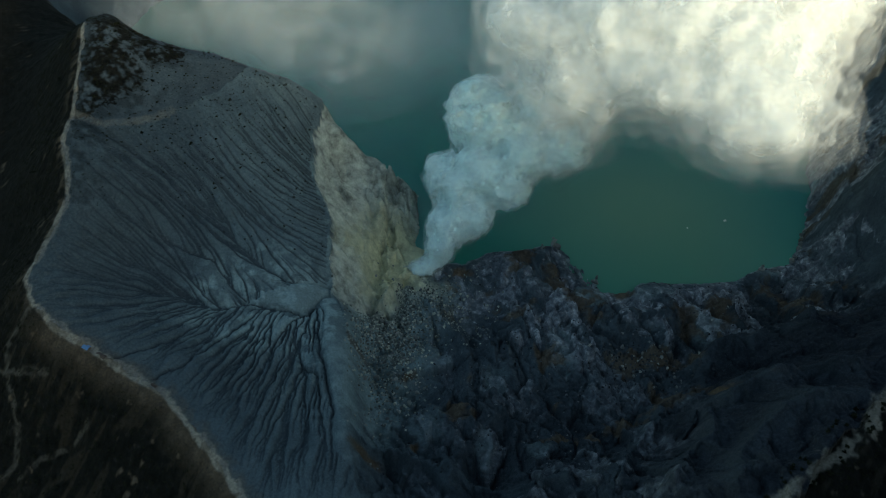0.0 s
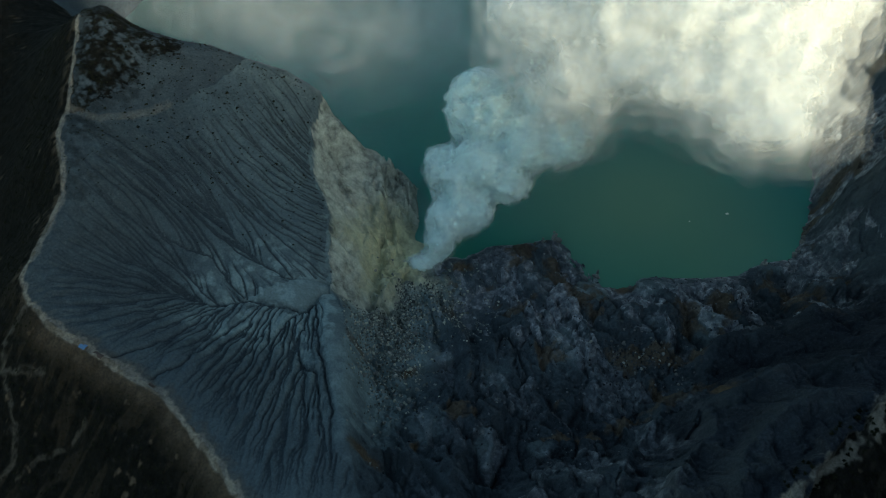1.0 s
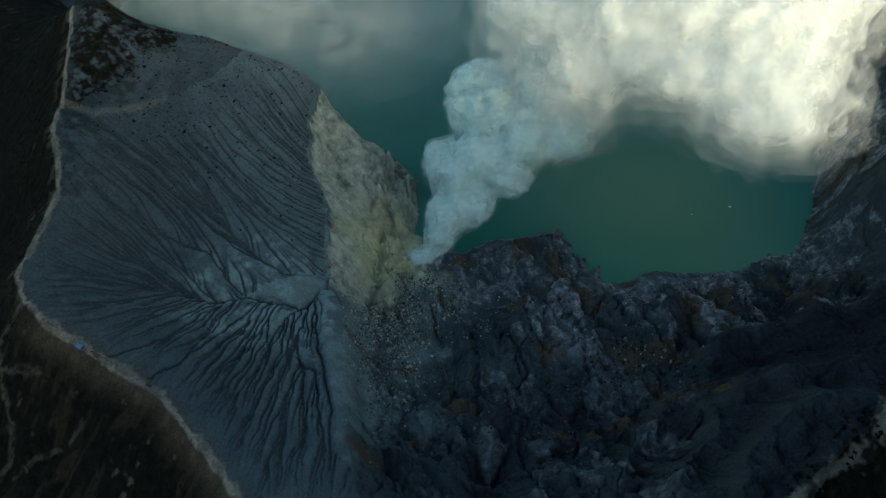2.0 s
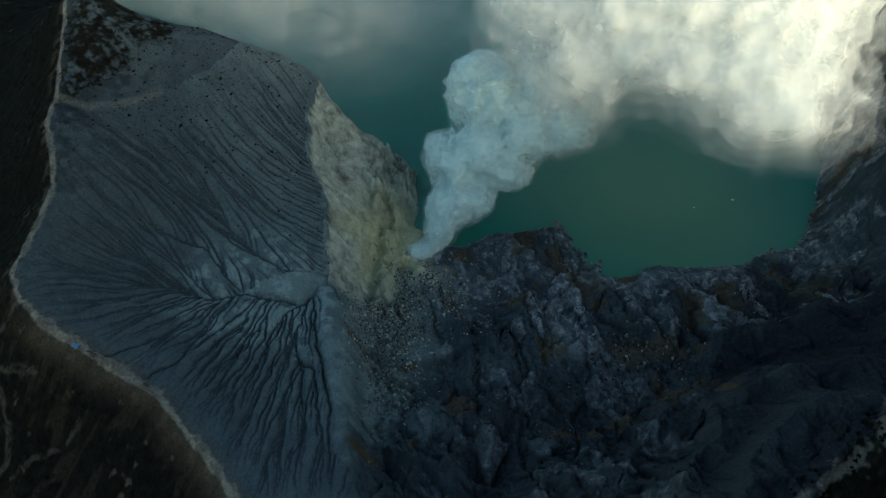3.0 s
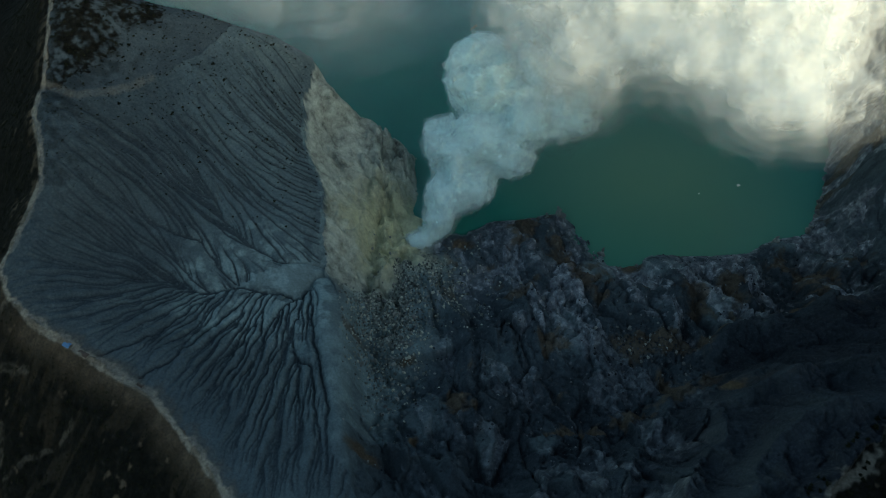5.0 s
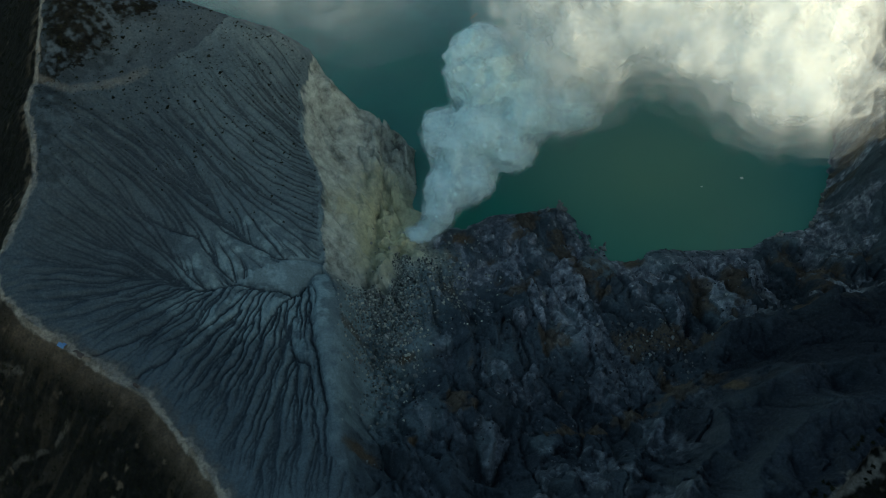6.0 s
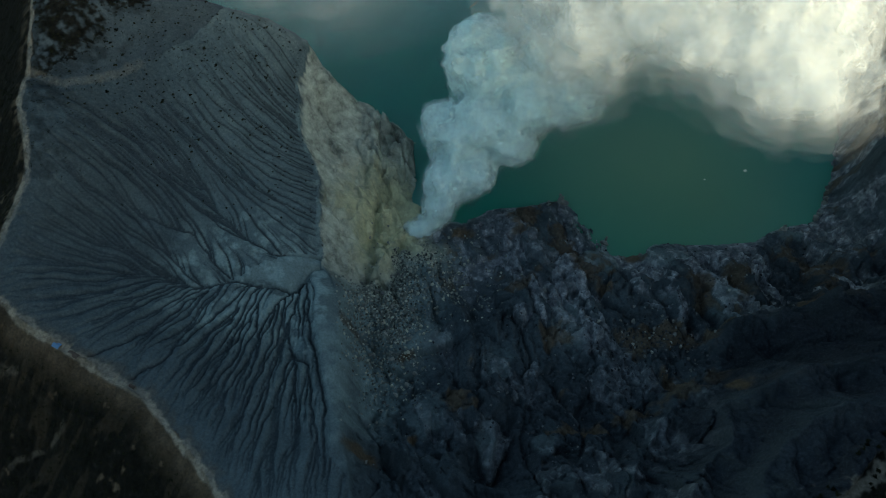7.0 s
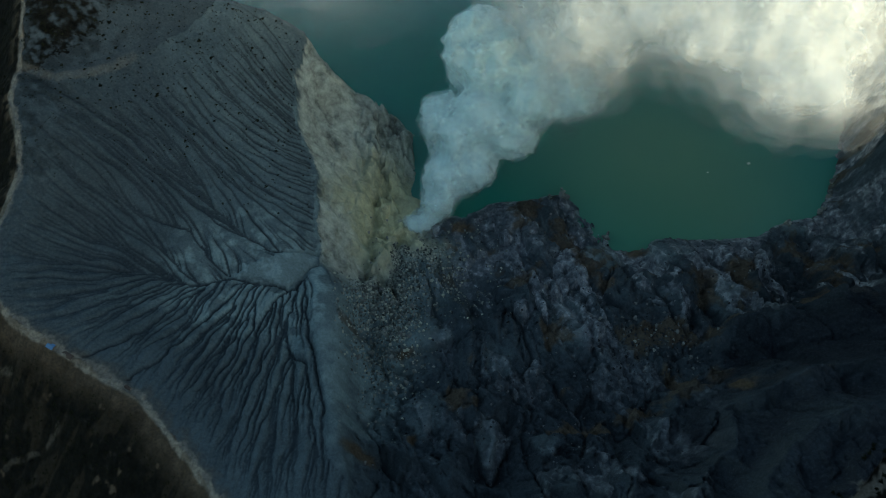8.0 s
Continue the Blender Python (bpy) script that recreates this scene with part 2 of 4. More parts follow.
LOBES = [(-27, 715, 38, 22, 8, 0.42), (-22, 600, 36, 24, 8, 0.36), (44, 462, 11, 32, 7, 0.24), (101, 459, 15, 13, 6, 0.2), (138, 608, 17, 46, 9, 0.26), (190, 712, 24, 26, 9, 0.5),
         (270, 717, 28, 24, 8, 0.42), (322, 652, 20, 48, 8, 0.26), (-20, 500, 24, 30, 7, 0.26), (60, 560, 22, 30, 7, 0.2), (205, 590, 18, 24, 6, 0.18), (432, 752, 20, 12, 9, 0.5)]
WEST_GULLY = [(-332, 616), (-299, 631), (-266, 625), (-248, 629), (-229, 637), (-205, 634), (-185, 634), (-168, 630), (-159, 633), (-153, 649), (-143, 664), (-128, 676)]
NORTH_GULLY = [(-350, 700), (-316, 673), (-301, 658), (-279, 642), (-254, 626)]
NORTH_BRANCH = [(-320, 688), (-291, 681), (-270, 679), (-252, 658), (-232, 641)]
MIDDLE_GULLY = [(-287, 739), (-259, 729), (-250, 712), (-230, 696), (-214, 687), (-187, 672), (-149, 680), (-132, 684)]
SOUTH_GULLY = [(-163, 476), (-161, 501), (-158, 527), (-154, 549), (-160, 574), (-158, 597), (-157, 636)]
SOUTH_BRANCH = [(-136, 452), (-139, 478), (-145, 500), (-148, 534), (-154, 549)]
EAST_BRANCH = [(-112, 428), (-116, 448), (-124, 476), (-129, 503), (-137, 531), (-152, 547)]
STRIP_GULLY = [(-106, 405), (-110, 450), (-112, 477), (-120, 505), (-127, 534), (-137, 576), (-143, 610), (-152, 645)]
FAN_GULLIES = [[(-210, 490), (-192, 536), (-189, 571), (-178, 607), (-166, 630)], [(-230, 490), (-220, 514), (-210, 555), (-202, 597), (-190, 633)],
               [(-290, 490), (-268, 514), (-245, 567), (-229, 597), (-211, 633)], [(-330, 510), (-307, 525), (-290, 548), (-268, 600), (-247, 628)]]
STRIP = [(-143, 664), (-138, 623), (-134, 576), (-124, 534), (-117, 505), (-109, 477), (-107, 450), (-103, 422), (-78, 400), (-86, 437), (-98, 466), (-98, 511), (-105, 553), (-112, 601), (-111, 641), (-120, 656)]
SAND_FLAT = [(-222, 641), (-196, 658), (-166, 680), (-138, 687), (-132, 668), (-150, 650), (-158, 640), (-167, 632), (-195, 637)]
OUTER_STREAKS = [[(-425, 560), (-441, 545), (-453, 530), (-445, 498), (-431, 465), (-431, 433), (-455, 418)], [(-480, 522), (-435, 505), (-400, 500)]]
OUTER_TRACK = [(-425, 419), (-395, 436), (-370, 443), (-352, 458), (-346, 462)]


def dense(pts, gap=22.0):
    out = []
    for a, b in zip(pts[:-1], pts[1:]):
        n = max(1, int(math.dist(a[:2], b[:2]) / gap))
        out += [tuple(a[k] + (b[k] - a[k]) * i / n for k in range(3)) for i in range(n)]
    return out + [tuple(pts[-1])]


knots = []
for line in (RIM, UPPER_CREST, BACK_CREST, PROMONTORY, LIP, TOE, SHORE, NORTH_SHORE, SCARP, SCARP_FOOT, SPUR, SPUR_FOOT, LEDGE, LEDGE_FOOT):
    sway = 9.0 if line in (LIP, PROMONTORY, TOE, SCARP, SPUR, LEDGE) else 0.0
    knots += [(x + sway * float(fbm2(np.array([x]), np.array([y]), 34, 3, 301)[0]), y + sway * float(fbm2(np.array([x]), np.array([y]), 34, 3, 307)[0]), z) for x, y, z in dense(line, 14.0)]
for line in (NORTH_WALL, EAST_WALL, SHADE_RIDGE):
    knots += dense(line, 60.0)
for line in (BOWL, FLOOR, EAST, OUTSIDE, LAKE_BED):
    knots += line
knots += [(x - d, y, z - f) for x, y, z in dense(RIM[:8], 40) for d, f in ((26, 20), (70, 60), (130, 105))]
knots += [(1500 * math.cos(a * 0.5236) * r, 900 + 1500 * math.sin(a * 0.5236) * r, -120.0 * r) for r in (1.0, 3.0) for a in range(12)]
seen_knots = {}
for k in knots:
    seen_knots.setdefault((round(k[0] / 6), round(k[1] / 6)), k)
knots = np.array(list(seen_knots.values()), float)


def surface(px, py):
    """A sheet through the break lines, creased along them."""
    n = len(knots)
    dist = np.hypot(knots[:, None, 0] - knots[None, :, 0], knots[:, None, 1] - knots[None, :, 1])
    m = np.zeros((n + 1, n + 1))
    m[:n, :n], m[:n, n], m[n, :n] = -dist - np.eye(n) * 0.8, 1, 1
    w = np.linalg.solve(m, np.append(knots[:, 2], 0))
    flat_x, flat_y = px.ravel(), py.ravel()
    out = np.empty(flat_x.shape)
    for i in range(0, len(flat_x), 4000):
        s = slice(i, i + 4000)
        out[s] = -np.hypot(flat_x[s, None] - knots[None, :, 0], flat_y[s, None] - knots[None, :, 1]) @ w[:n] + w[n]
    return out.reshape(px.shape)


def upsample(coarse, cx, cy, fx, fy):
    """Smooth (cubic) reading of a coarse grid [y, x] at the lines fx, fy."""
    def weights(c, f):
        i = np.clip(np.searchsorted(c, f) - 1, 1, len(c) - 3)
        t = np.clip((f - c[i]) / (c[i + 1] - c[i]), 0, 1)
        return i, (-0.5 * t + t * t - 0.5 * t ** 3, 1 - 2.5 * t * t + 1.5 * t ** 3, 0.5 * t + 2 * t * t - 1.5 * t ** 3, -0.5 * t * t + 0.5 * t ** 3)
    i, wx = weights(cx, fx)
    rows = sum(coarse[:, i + k - 1] * wx[k][None, :] for k in range(4))
    j, wy = weights(cy, fy)
    return sum(rows[j + k - 1, :] * wy[k][:, None] for k in range(4))


STEP = 1.2
fine_x, fine_y = np.arange(-478, 600, STEP), np.arange(340, 992, STEP)


def stretch(lo, hi, end, grow, way):
    out, d, v = [], STEP * 1.5, (hi if way > 0 else lo)
    while (v < end) if way > 0 else (v > end):
        v += way * d
        d = min(d * grow, 400.0)
        out.append(v)
    return np.array(out if way > 0 else out[::-1])


xs = np.concatenate([stretch(fine_x[0], fine_x[-1], -4500, 1.05, -1), fine_x, stretch(fine_x[0], fine_x[-1], 4500, 1.045, 1)])
ys = np.concatenate([stretch(fine_y[0], fine_y[-1], -4000, 1.13, -1), fine_y, stretch(fine_y[0], fine_y[-1], 4800, 1.035, 1)])
GX, GY = np.meshgrid(xs, ys)
near_x, near_y = np.arange(-1300, 1300, 9.0), np.arange(-300, 2200, 9.0)
coarse_x = np.concatenate([np.arange(-4700, -1300, 200.0), near_x, np.arange(1400, 4800, 200.0)])
coarse_y = np.concatenate([np.arange(-4200, -300, 200.0), near_y, np.arange(2300, 5200, 200.0)])
ground_z = upsample(surface(*np.meshgrid(coarse_x, coarse_y)), coarse_x, coarse_y, xs, ys)

# regions
warp_x, warp_y = GX + 6 * fbm2(GX, GY, 22, 4, 5), GY + 6 * fbm2(GX, GY, 22, 4, 8)
bowl_ring = RIM[2:] + LIP[::-1] + UPPER_CREST[::-1][1:-1]
in_bowl = inside(warp_x, warp_y, bowl_ring)
in_lake = inside(GX + 8 * fbm2(GX, GY, 18, 4, 15, False, 0.65), GY + 8 * fbm2(GX, GY, 18, 4, 18, False, 0.65), LAKE)
crater_ring = RIM + [(200, 250, 0), (308, 350, 0), (391, 425, 0), (640, 600, 0), (760, 1000, 0), (820, 1250, 0), (800, 1650, 0), (150, 1850, 0), (-500, 1700, 0), (-740, 1460, 0), (-700, 1220, 0), (-500, 1060, 0), (-447, 929, 0)]
in_crater = inside(warp_x, warp_y, crater_ring)
in_floor = in_crater & ~in_bowl & (GX > -195)

# large rough shapes
warm_x, warm_y = GX + 16 * fbm2(GX, GY, 60, 3, 71), GY + 16 * fbm2(GX, GY, 60, 3, 77)
rock = step(GX, -112, -78) * in_floor
hill = rock * step(GX + 0.35 * (600 - GY), 250, 330) * step(ground_z, 50, 75) * (1 - step(GY, 600, 680))      # smooth ash slopes under the south-east rim
crag = rock * (1 - 0.75 * hill) * step(ground_z, 1, 13)
lobe_ash = np.zeros_like(ground_z)      # smooth tongues and blocks among the crags
ragged = fbm2(GX, GY, 17, 4, 501, False, 0.6)
for x0, y0, rx, ry, high, pale in LOBES:
    away = np.hypot((GX - x0) / rx, (GY - y0) / ry) + 0.5 * ragged
    mound = 1 - step(away, 0.72, 1.0)
    crag = crag * (1 - 0.6 * mound)
    ground_z = ground_z + 0.8 * high * mound * (1.15 - 0.4 * away * away)
    lobe_ash = np.maximum(lobe_ash, 0.6 * pale * mound)


def blocky(x, y, size, seed):
    """Broken rock: tilted slabs between cracks."""
    ix, iy = np.floor(x / size).astype(np.int32), np.floor(y / size).astype(np.int32)
    first, second, lift, tone = np.full(x.shape, 1e9), np.full(x.shape, 1e9), np.zeros(x.shape), np.zeros(x.shape)
    for dx in (-1, 0, 1):
        for dy in (-1, 0, 1):
            cx, cy = ix + dx, iy + dy
            px, py = (cx + chance(cx, cy, seed)) * size, (cy + chance(cx, cy, seed + 1)) * size
            d = np.hypot(x - px, y - py)
            tilt = (chance(cx, cy, seed + 2) - 0.5) + ((x - px) * (chance(cx, cy, seed + 3) - 0.5) + (y - py) * (chance(cx, cy, seed + 4) - 0.5)) / size * 1.6
            nearer = d < first
            second = np.where(nearer, first, np.minimum(second, d))
            lift = np.where(nearer, tilt, lift)
            tone = np.where(nearer, chance(cx, cy, seed + 5), tone)
            first = np.where(nearer, d, first)
    return lift - 0.45 * np.exp(-(second - first) / (0.12 * size)), tone


fine_part = (slice(int(np.searchsorted(ys, 330)), int(np.searchsorted(ys, 1095))), slice(int(np.searchsorted(xs, -190)), int(np.searchsorted(xs, 680))))
slabs = np.zeros_like(ground_z)
wx, wy = warm_x[fine_part] * 1.5 + 0.35 * warm_y[fine_part], warm_y[fine_part] * 0.75
block_tone = np.full_like(ground_z, 0.5)
skew_x, skew_y = wx + 2.0 * fbm2(wx, wy, 12, 2, 231), wy + 2.0 * fbm2(wx, wy, 12, 2, 237)
for size, high, share, seed, px, py in ((46, 9.5, 0.42, 211, skew_x, skew_y), (19, 5.5, 0.36, 223, skew_x + 0.3 * skew_y, skew_y), (9, 2.6, 0.22, 227, skew_x, skew_y * 1.3), (4.5, 1.1, 0.1, 229, GX[fine_part], GY[fine_part])):
    lift, tone = blocky(px, py, size, seed)
    slabs[fine_part] += high * lift
    block_tone[fine_part] += share * (tone - 0.5)
long_x, long_y = warm_x * 1.15 - 0.25 * warm_y, warm_y * 0.5      # ribs of rock run down towards the near side
ground_z = ground_z + crag * (13.0 * fbm2(long_x, long_y, 74, 1, 21, True) + 4.0 * fbm2(long_x, long_y, 27, 2, 31, True) + 1.15 * slabs + 6.0)
wall = rock * step(GX, 500, 540) * step(GY, 700, 780)
ground_z = ground_z + wall * (9.0 * fbm2(warm_x * 0.8, warm_y * 1.3, 60, 4, 451, True, 0.6))
ground_z = ground_z + 0.35 * hill * slabs + hill * (11.0 * fbm2(warm_x + 0.6 * warm_y, warm_y - 0.5 * warm_x, 95, 2, 57, True) + 5.0 * fbm2(warm_x, warm_y, 38, 3, 58, True))
crest_pale = np.zeros_like(ground_z)      # spur crests paler: some ash, and the light on them put into the colour
sway_x, sway_y = GX + 7 * fbm2(GX, GY, 26, 3, 481), GY + 7 * fbm2(GX, GY, 26, 3, 487)
for line, high, wide in RIDGES:
    away = line_distance(sway_x, sway_y, line)
    ground_z = ground_z + 1.7 * high * np.exp(-away / wide)
    crest_pale = np.maximum(crest_pale, np.exp(-(away / (1.3 * wide)) ** 2))
cliff = (1 - step(GX - 0.3 * np.clip(GY - 760, 0, 200), -70, -40)) * step(GY, 640, 700) * in_floor
ground_z = ground_z + cliff * step(ground_z, 1, 10) * (5.0 * fbm2(warm_x + 0.5 * warm_y, warm_y * 0.6, 40, 2, 51, True, 0.6) + 1.0 * fbm2(GX, GY, 11, 2, 53, True) + 0.45 * slabs)
ground_z = ground_z + ~in_crater * (3.0 * fbm2(GX, GY, 30, 4, 41) + 1.0 * fbm2(GX, GY, 6, 2, 43))
ground_z = ground_z + (in_crater & ~in_bowl & ~in_floor) * 2.0 * fbm2(GX, GY, 25, 4, 47)
sway_x, sway_y = GX + 4 * fbm2(GX, GY, 20, 2, 83), GY + 4 * fbm2(GX, GY, 20, 2, 87)
for gully, depth, wide in [(WEST_GULLY, 7.0, 9.0), (NORTH_GULLY, 5.0, 9.0), (NORTH_BRANCH, 5.0, 8.0), (MIDDLE_GULLY, 5.5, 9.0), (SOUTH_GULLY, 5.0, 7.0), (SOUTH_BRANCH, 3.5, 5.0), (EAST_BRANCH, 4.0, 5.0), (STRIP_GULLY, 4.0, 5.0)] + [(g, 2.5, 7.0) for g in FAN_GULLIES]:
    away = line_distance(sway_x, sway_y, gully)
    ground_z = ground_z - depth * (0.55 * np.exp(-away / wide) + 0.45 * np.exp(-away / (4 * wide))) * in_bowl


def smeared(z, cells):
    for axis in (0, 1):
        for _ in range(2):
            c = np.cumsum(np.pad(z, [(cells + 1, cells) if k == axis else (0, 0) for k in (0, 1)], mode="edge"), axis)
            n = z.shape[axis]
            z = (np.take(c, range(2 * cells + 1, 2 * cells + 1 + n), axis) - np.take(c, range(0, n), axis)) / (2 * cells + 1)
    return z


def rills(z, where, gap, seed, calm=6, first=0.3, grown=90.0, wiggle=0.5, narrow=0.9, wide=1.5, longest=420, trunks=(), lead=None):
    """Channels of running water: lines of steepest fall, about gap metres apart, that end where they meet an older one. Gives 0 to 1."""
    ny, nx = z.shape
    rng = np.random.default_rng(seed)
    slope_y, slope_x = (g.ravel() for g in np.gradient(smeared(z, calm)))
    if lead is not None:
        share, lead_x, lead_y = (v.ravel() for v in lead)
        slope_x, slope_y = (1 - share) * slope_x - 0.6 * share * lead_x, (1 - share) * slope_y - 0.6 * share * lead_y
    bend = fbm2(np.arange(nx)[None, :] * STEP + 0 * z, np.arange(ny)[:, None] * STEP + 0 * z, 9.0, 2, seed).ravel() * wiggle
    where = where & (np.arange(nx)[None, :] > 5) & (np.arange(nx)[None, :] < nx - 6) & (np.arange(ny)[:, None] > 5) & (np.arange(ny)[:, None] < ny - 6)
    cells = np.flatnonzero(where.ravel())
    starts = cells[rng.integers(0, len(cells), int(len(cells) * STEP * STEP / (gap * gap) * 2.2))]
    starts = starts[np.argsort(-z.ravel()[starts] + rng.normal(0, 12.0, len(starts)))]
    taken = np.zeros(ny * nx, bool)
    cut = np.zeros(ny * nx)
    for trunk in trunks:
        for (ax, ay, *_), (bx_, by_, *_) in zip(trunk[:-1], trunk[1:]):
            u = np.linspace(0, 1, int(math.dist((ax, ay), (bx_, by_)) / 0.7) + 2)
            tx, ty = (ax + (bx_ - ax) * u - fine_x[0]) / STEP, (ay + (by_ - ay) * u - fine_y[0]) / STEP
            tx, ty = tx + 2.5 * fbm2(tx, ty, 12, 3, 83), ty + 2.5 * fbm2(tx, ty, 12, 3, 87)
            ok = (tx > 5) & (tx < nx - 6) & (ty > 5) & (ty < ny - 6)
            tx, ty = tx[ok], ty[ok]
            for a in range(-3, 4):
                for b in range(-3, 4):
                    away = np.hypot(np.floor(tx) + b + 0.5 - tx, np.floor(ty) + a + 0.5 - ty) * STEP
                    np.maximum.at(cut, (ty.astype(np.int32) + a) * nx + tx.astype(np.int32) + b, np.exp(-(away / (narrow + wide)) ** 2))
    open_ground = where.ravel()
    reach = int(round(0.5 * gap / STEP))
    near = [a * nx + b for a in range(-reach, reach + 1) for b in range(-reach, reach + 1) if a * a + b * b <= reach * reach + 1]
    ring = [(a, b) for a in range(-3, 4) for b in range(-3, 4)]
    for batch in np.array_split(starts, max(1, len(starts) // 40)):
        free = ~taken[batch]
        py, px = (batch // nx)[free] + 0.5, (batch % nx)[free] + 0.5
        line_x, line_y, line_w = [], [], []
        if len(px) == 0:
            continue
        vx, vy = np.zeros(len(px)), np.zeros(len(px))
        for n in range(longest):
            cell = py.astype(np.int32) * nx + px.astype(np.int32)
            line_x.append(px), line_y.append(py), line_w.append(np.full(len(px), min(1.0, first + n * 0.8 * STEP / grown)))
            sx, sy = slope_x[cell], slope_y[cell]
            sx, sy = sx - bend[cell] * sy, sy + bend[cell] * sx
            steep = np.hypot(sx, sy) + 1e-6
            vx, vy = 0.6 * vx - 0.4 * sx / steep, 0.6 * vy - 0.4 * sy / steep
            pace = np.hypot(vx, vy) + 1e-6
            px, py = px + 0.8 * vx / pace, py + 0.8 * vy / pace
            inner = (px > 4) & (px < nx - 5) & (py > 4) & (py < ny - 5) & (pace > 0.3)
            px, py, vx, vy = px[inner], py[inner], vx[inner], vy[inner]
            if len(px) == 0:
                break
            cell = py.astype(np.int32) * nx + px.astype(np.int32)
            going = open_ground[cell] & (cut[cell] < 0.45)
            px, py, vx, vy = px[going], py[going], vx[going], vy[going]
            if len(px) == 0:
                break
        lx, ly, lw = np.concatenate(line_x), np.concatenate(line_y), np.concatenate(line_w)
        cx, cy = lx.astype(np.int32), ly.astype(np.int32)
        for a, b in ring:
            away = np.hypot(cx + b + 0.5 - lx, cy + a + 0.5 - ly) * STEP
            np.maximum.at(cut, (cy + a) * nx + cx + b, lw * np.exp(-(away / (narrow + wide * lw)) ** 2))
        for shift in near:
            taken[np.clip(cy * nx + cx + shift, 0, ny * nx - 1)] = True
    return cut.reshape(ny, nx)


bx = slice(int(np.searchsorted(xs, fine_x[0] - 0.1)), int(np.searchsorted(xs, fine_x[-1] + 0.1)))
by = slice(int(np.searchsorted(ys, fine_y[0] - 0.1)), int(np.searchsorted(ys, fine_y[-1] + 0.1)))
part_x, part_y = GX[by, bx], GY[by, bx]
bowl_part = in_bowl[by, bx]
on_strip = inside(part_x + 3 * fbm2(part_x, part_y, 14, 3, 63), part_y, STRIP)
on_flat = inside(part_x + 3 * fbm2(part_x, part_y, 14, 3, 64), part_y + 3 * fbm2(part_x, part_y, 14, 3, 65), SAND_FLAT)
to_lip = line_distance(part_x, part_y, LIP)
base_z = ground_z[by, bx]
ash_slope = bowl_part & (to_lip > 4) & ~on_strip & ~on_flat
fan_part = step(628 - part_y + 0.08 * (part_x + 200), -6, 14)      # the southern half drains northwards to the west gully
aim_x, aim_y = -150 - part_x, 900 - 255 * step(-part_x, 290, 400) - part_y
fan_lead = (0.9 * fan_part, aim_x / np.hypot(aim_x, aim_y), aim_y / np.hypot(aim_x, aim_y))
TRUNKS = [WEST_GULLY, NORTH_GULLY, NORTH_BRANCH, MIDDLE_GULLY, SOUTH_GULLY, SOUTH_BRANCH, EAST_BRANCH, STRIP_GULLY] + FAN_GULLIES
channel = rills(base_z, ash_slope, 7.0, 5, calm=4, narrow=0.6, wide=1.0, trunks=TRUNKS, lead=fan_lead)
thread = rills(base_z, ash_slope, 3.8, 15, calm=6, first=0.35, grown=160.0, narrow=0.55, wide=0.6, longest=150, lead=fan_lead)
down_hill = 640 - part_y + 0.5 * (part_x + 150)
deep = np.where(bowl_part, 1.0 + 1.3 * step(down_hill, -110, 60) * (1 - step(np.hypot(part_x + 160, part_y - 610), 60, 260)), 0.0)
broken = rills(base_z, (crag[by, bx] > 0.3) & ~bowl_part & (base_z > 2), 8.0, 25, calm=2, first=0.5, grown=60.0, wiggle=0.9, longest=90)
ash_hill = rills(base_z, (hill[by, bx] > 0.35), 11.0, 35, calm=3, first=0.4, grown=80.0, wiggle=0.7, longest=160)
flute = rills(base_z, (cliff[by, bx] > 0.4) & ~bowl_part & (base_z > 2), 6.0, 45, calm=3, first=0.6, grown=50.0, longest=110)
outer = rills(base_z, ~in_crater[by, bx] & (part_x < 0), 7.0, 55, calm=4, first=0.4, grown=80.0, longest=120)
worn = base_z + 1.0 * bowl_part * fbm2(part_x, part_y, 4.4, 2, 61) * np.where(on_strip | on_flat, 0.3, 1.0) + 0.8 * bowl_part * fbm2(part_x, part_y, 14, 2, 67)
worn = worn - deep * (2.6 * channel + 1.5 * thread + 1.8 * smeared(channel, 2))
worn = worn - 2.6 * broken - 2.4 * smeared(broken, 2) - 2.0 * ash_hill - 2.0 * smeared(ash_hill, 3) - 2.0 * flute - 2.2 * smeared(flute, 2) - 1.0 * outer
ground_z[by, bx] = worn
# gully beds darker: wet sediment, with the shade in them put into the colour
gully_dark = np.zeros_like(ground_z)
gully_dark[by, bx] = bowl_part * step(channel + 0.25 * thread, 0.4, 0.8)
in_strip, in_flat = np.zeros_like(in_bowl), np.zeros_like(in_bowl)
in_strip[by, bx], in_flat[by, bx] = on_strip, on_flat
in_lake &= ~((ground_z > 3.5) & (GY < 830))
ground_z = np.where(in_lake, np.minimum(ground_z, -1.0), np.where(in_crater, np.maximum(ground_z, 1.2 + 0.6 * fbm2(GX, GY, 12, 2, 19)), ground_z))

# where the ground differs: masks of growth, worn track, sulphur, iron stain, pale sand, and a dark tone of rock and
# shade
speck = fbm2(GX, GY, 9, 3, 91)
patchy = fbm2(GX, GY, 38, 3, 93)
to_rim = line_distance(GX + 2.5 * speck, GY + 2.5 * speck, RIM)
to_se_rim = line_distance(GX + 5 * speck, GY + 5 * speck, [(200, 250), (274, 325), (308, 350), (357, 382), (391, 425), (480, 500)])
hollow = [(-445, 945), (-400, 962), (-345, 952), (-328, 925), (-352, 885), (-378, 842), (-415, 803), (-440, 803)]
in_hollow = inside(warp_x + 14 * speck, warp_y + 9 * patchy, hollow)
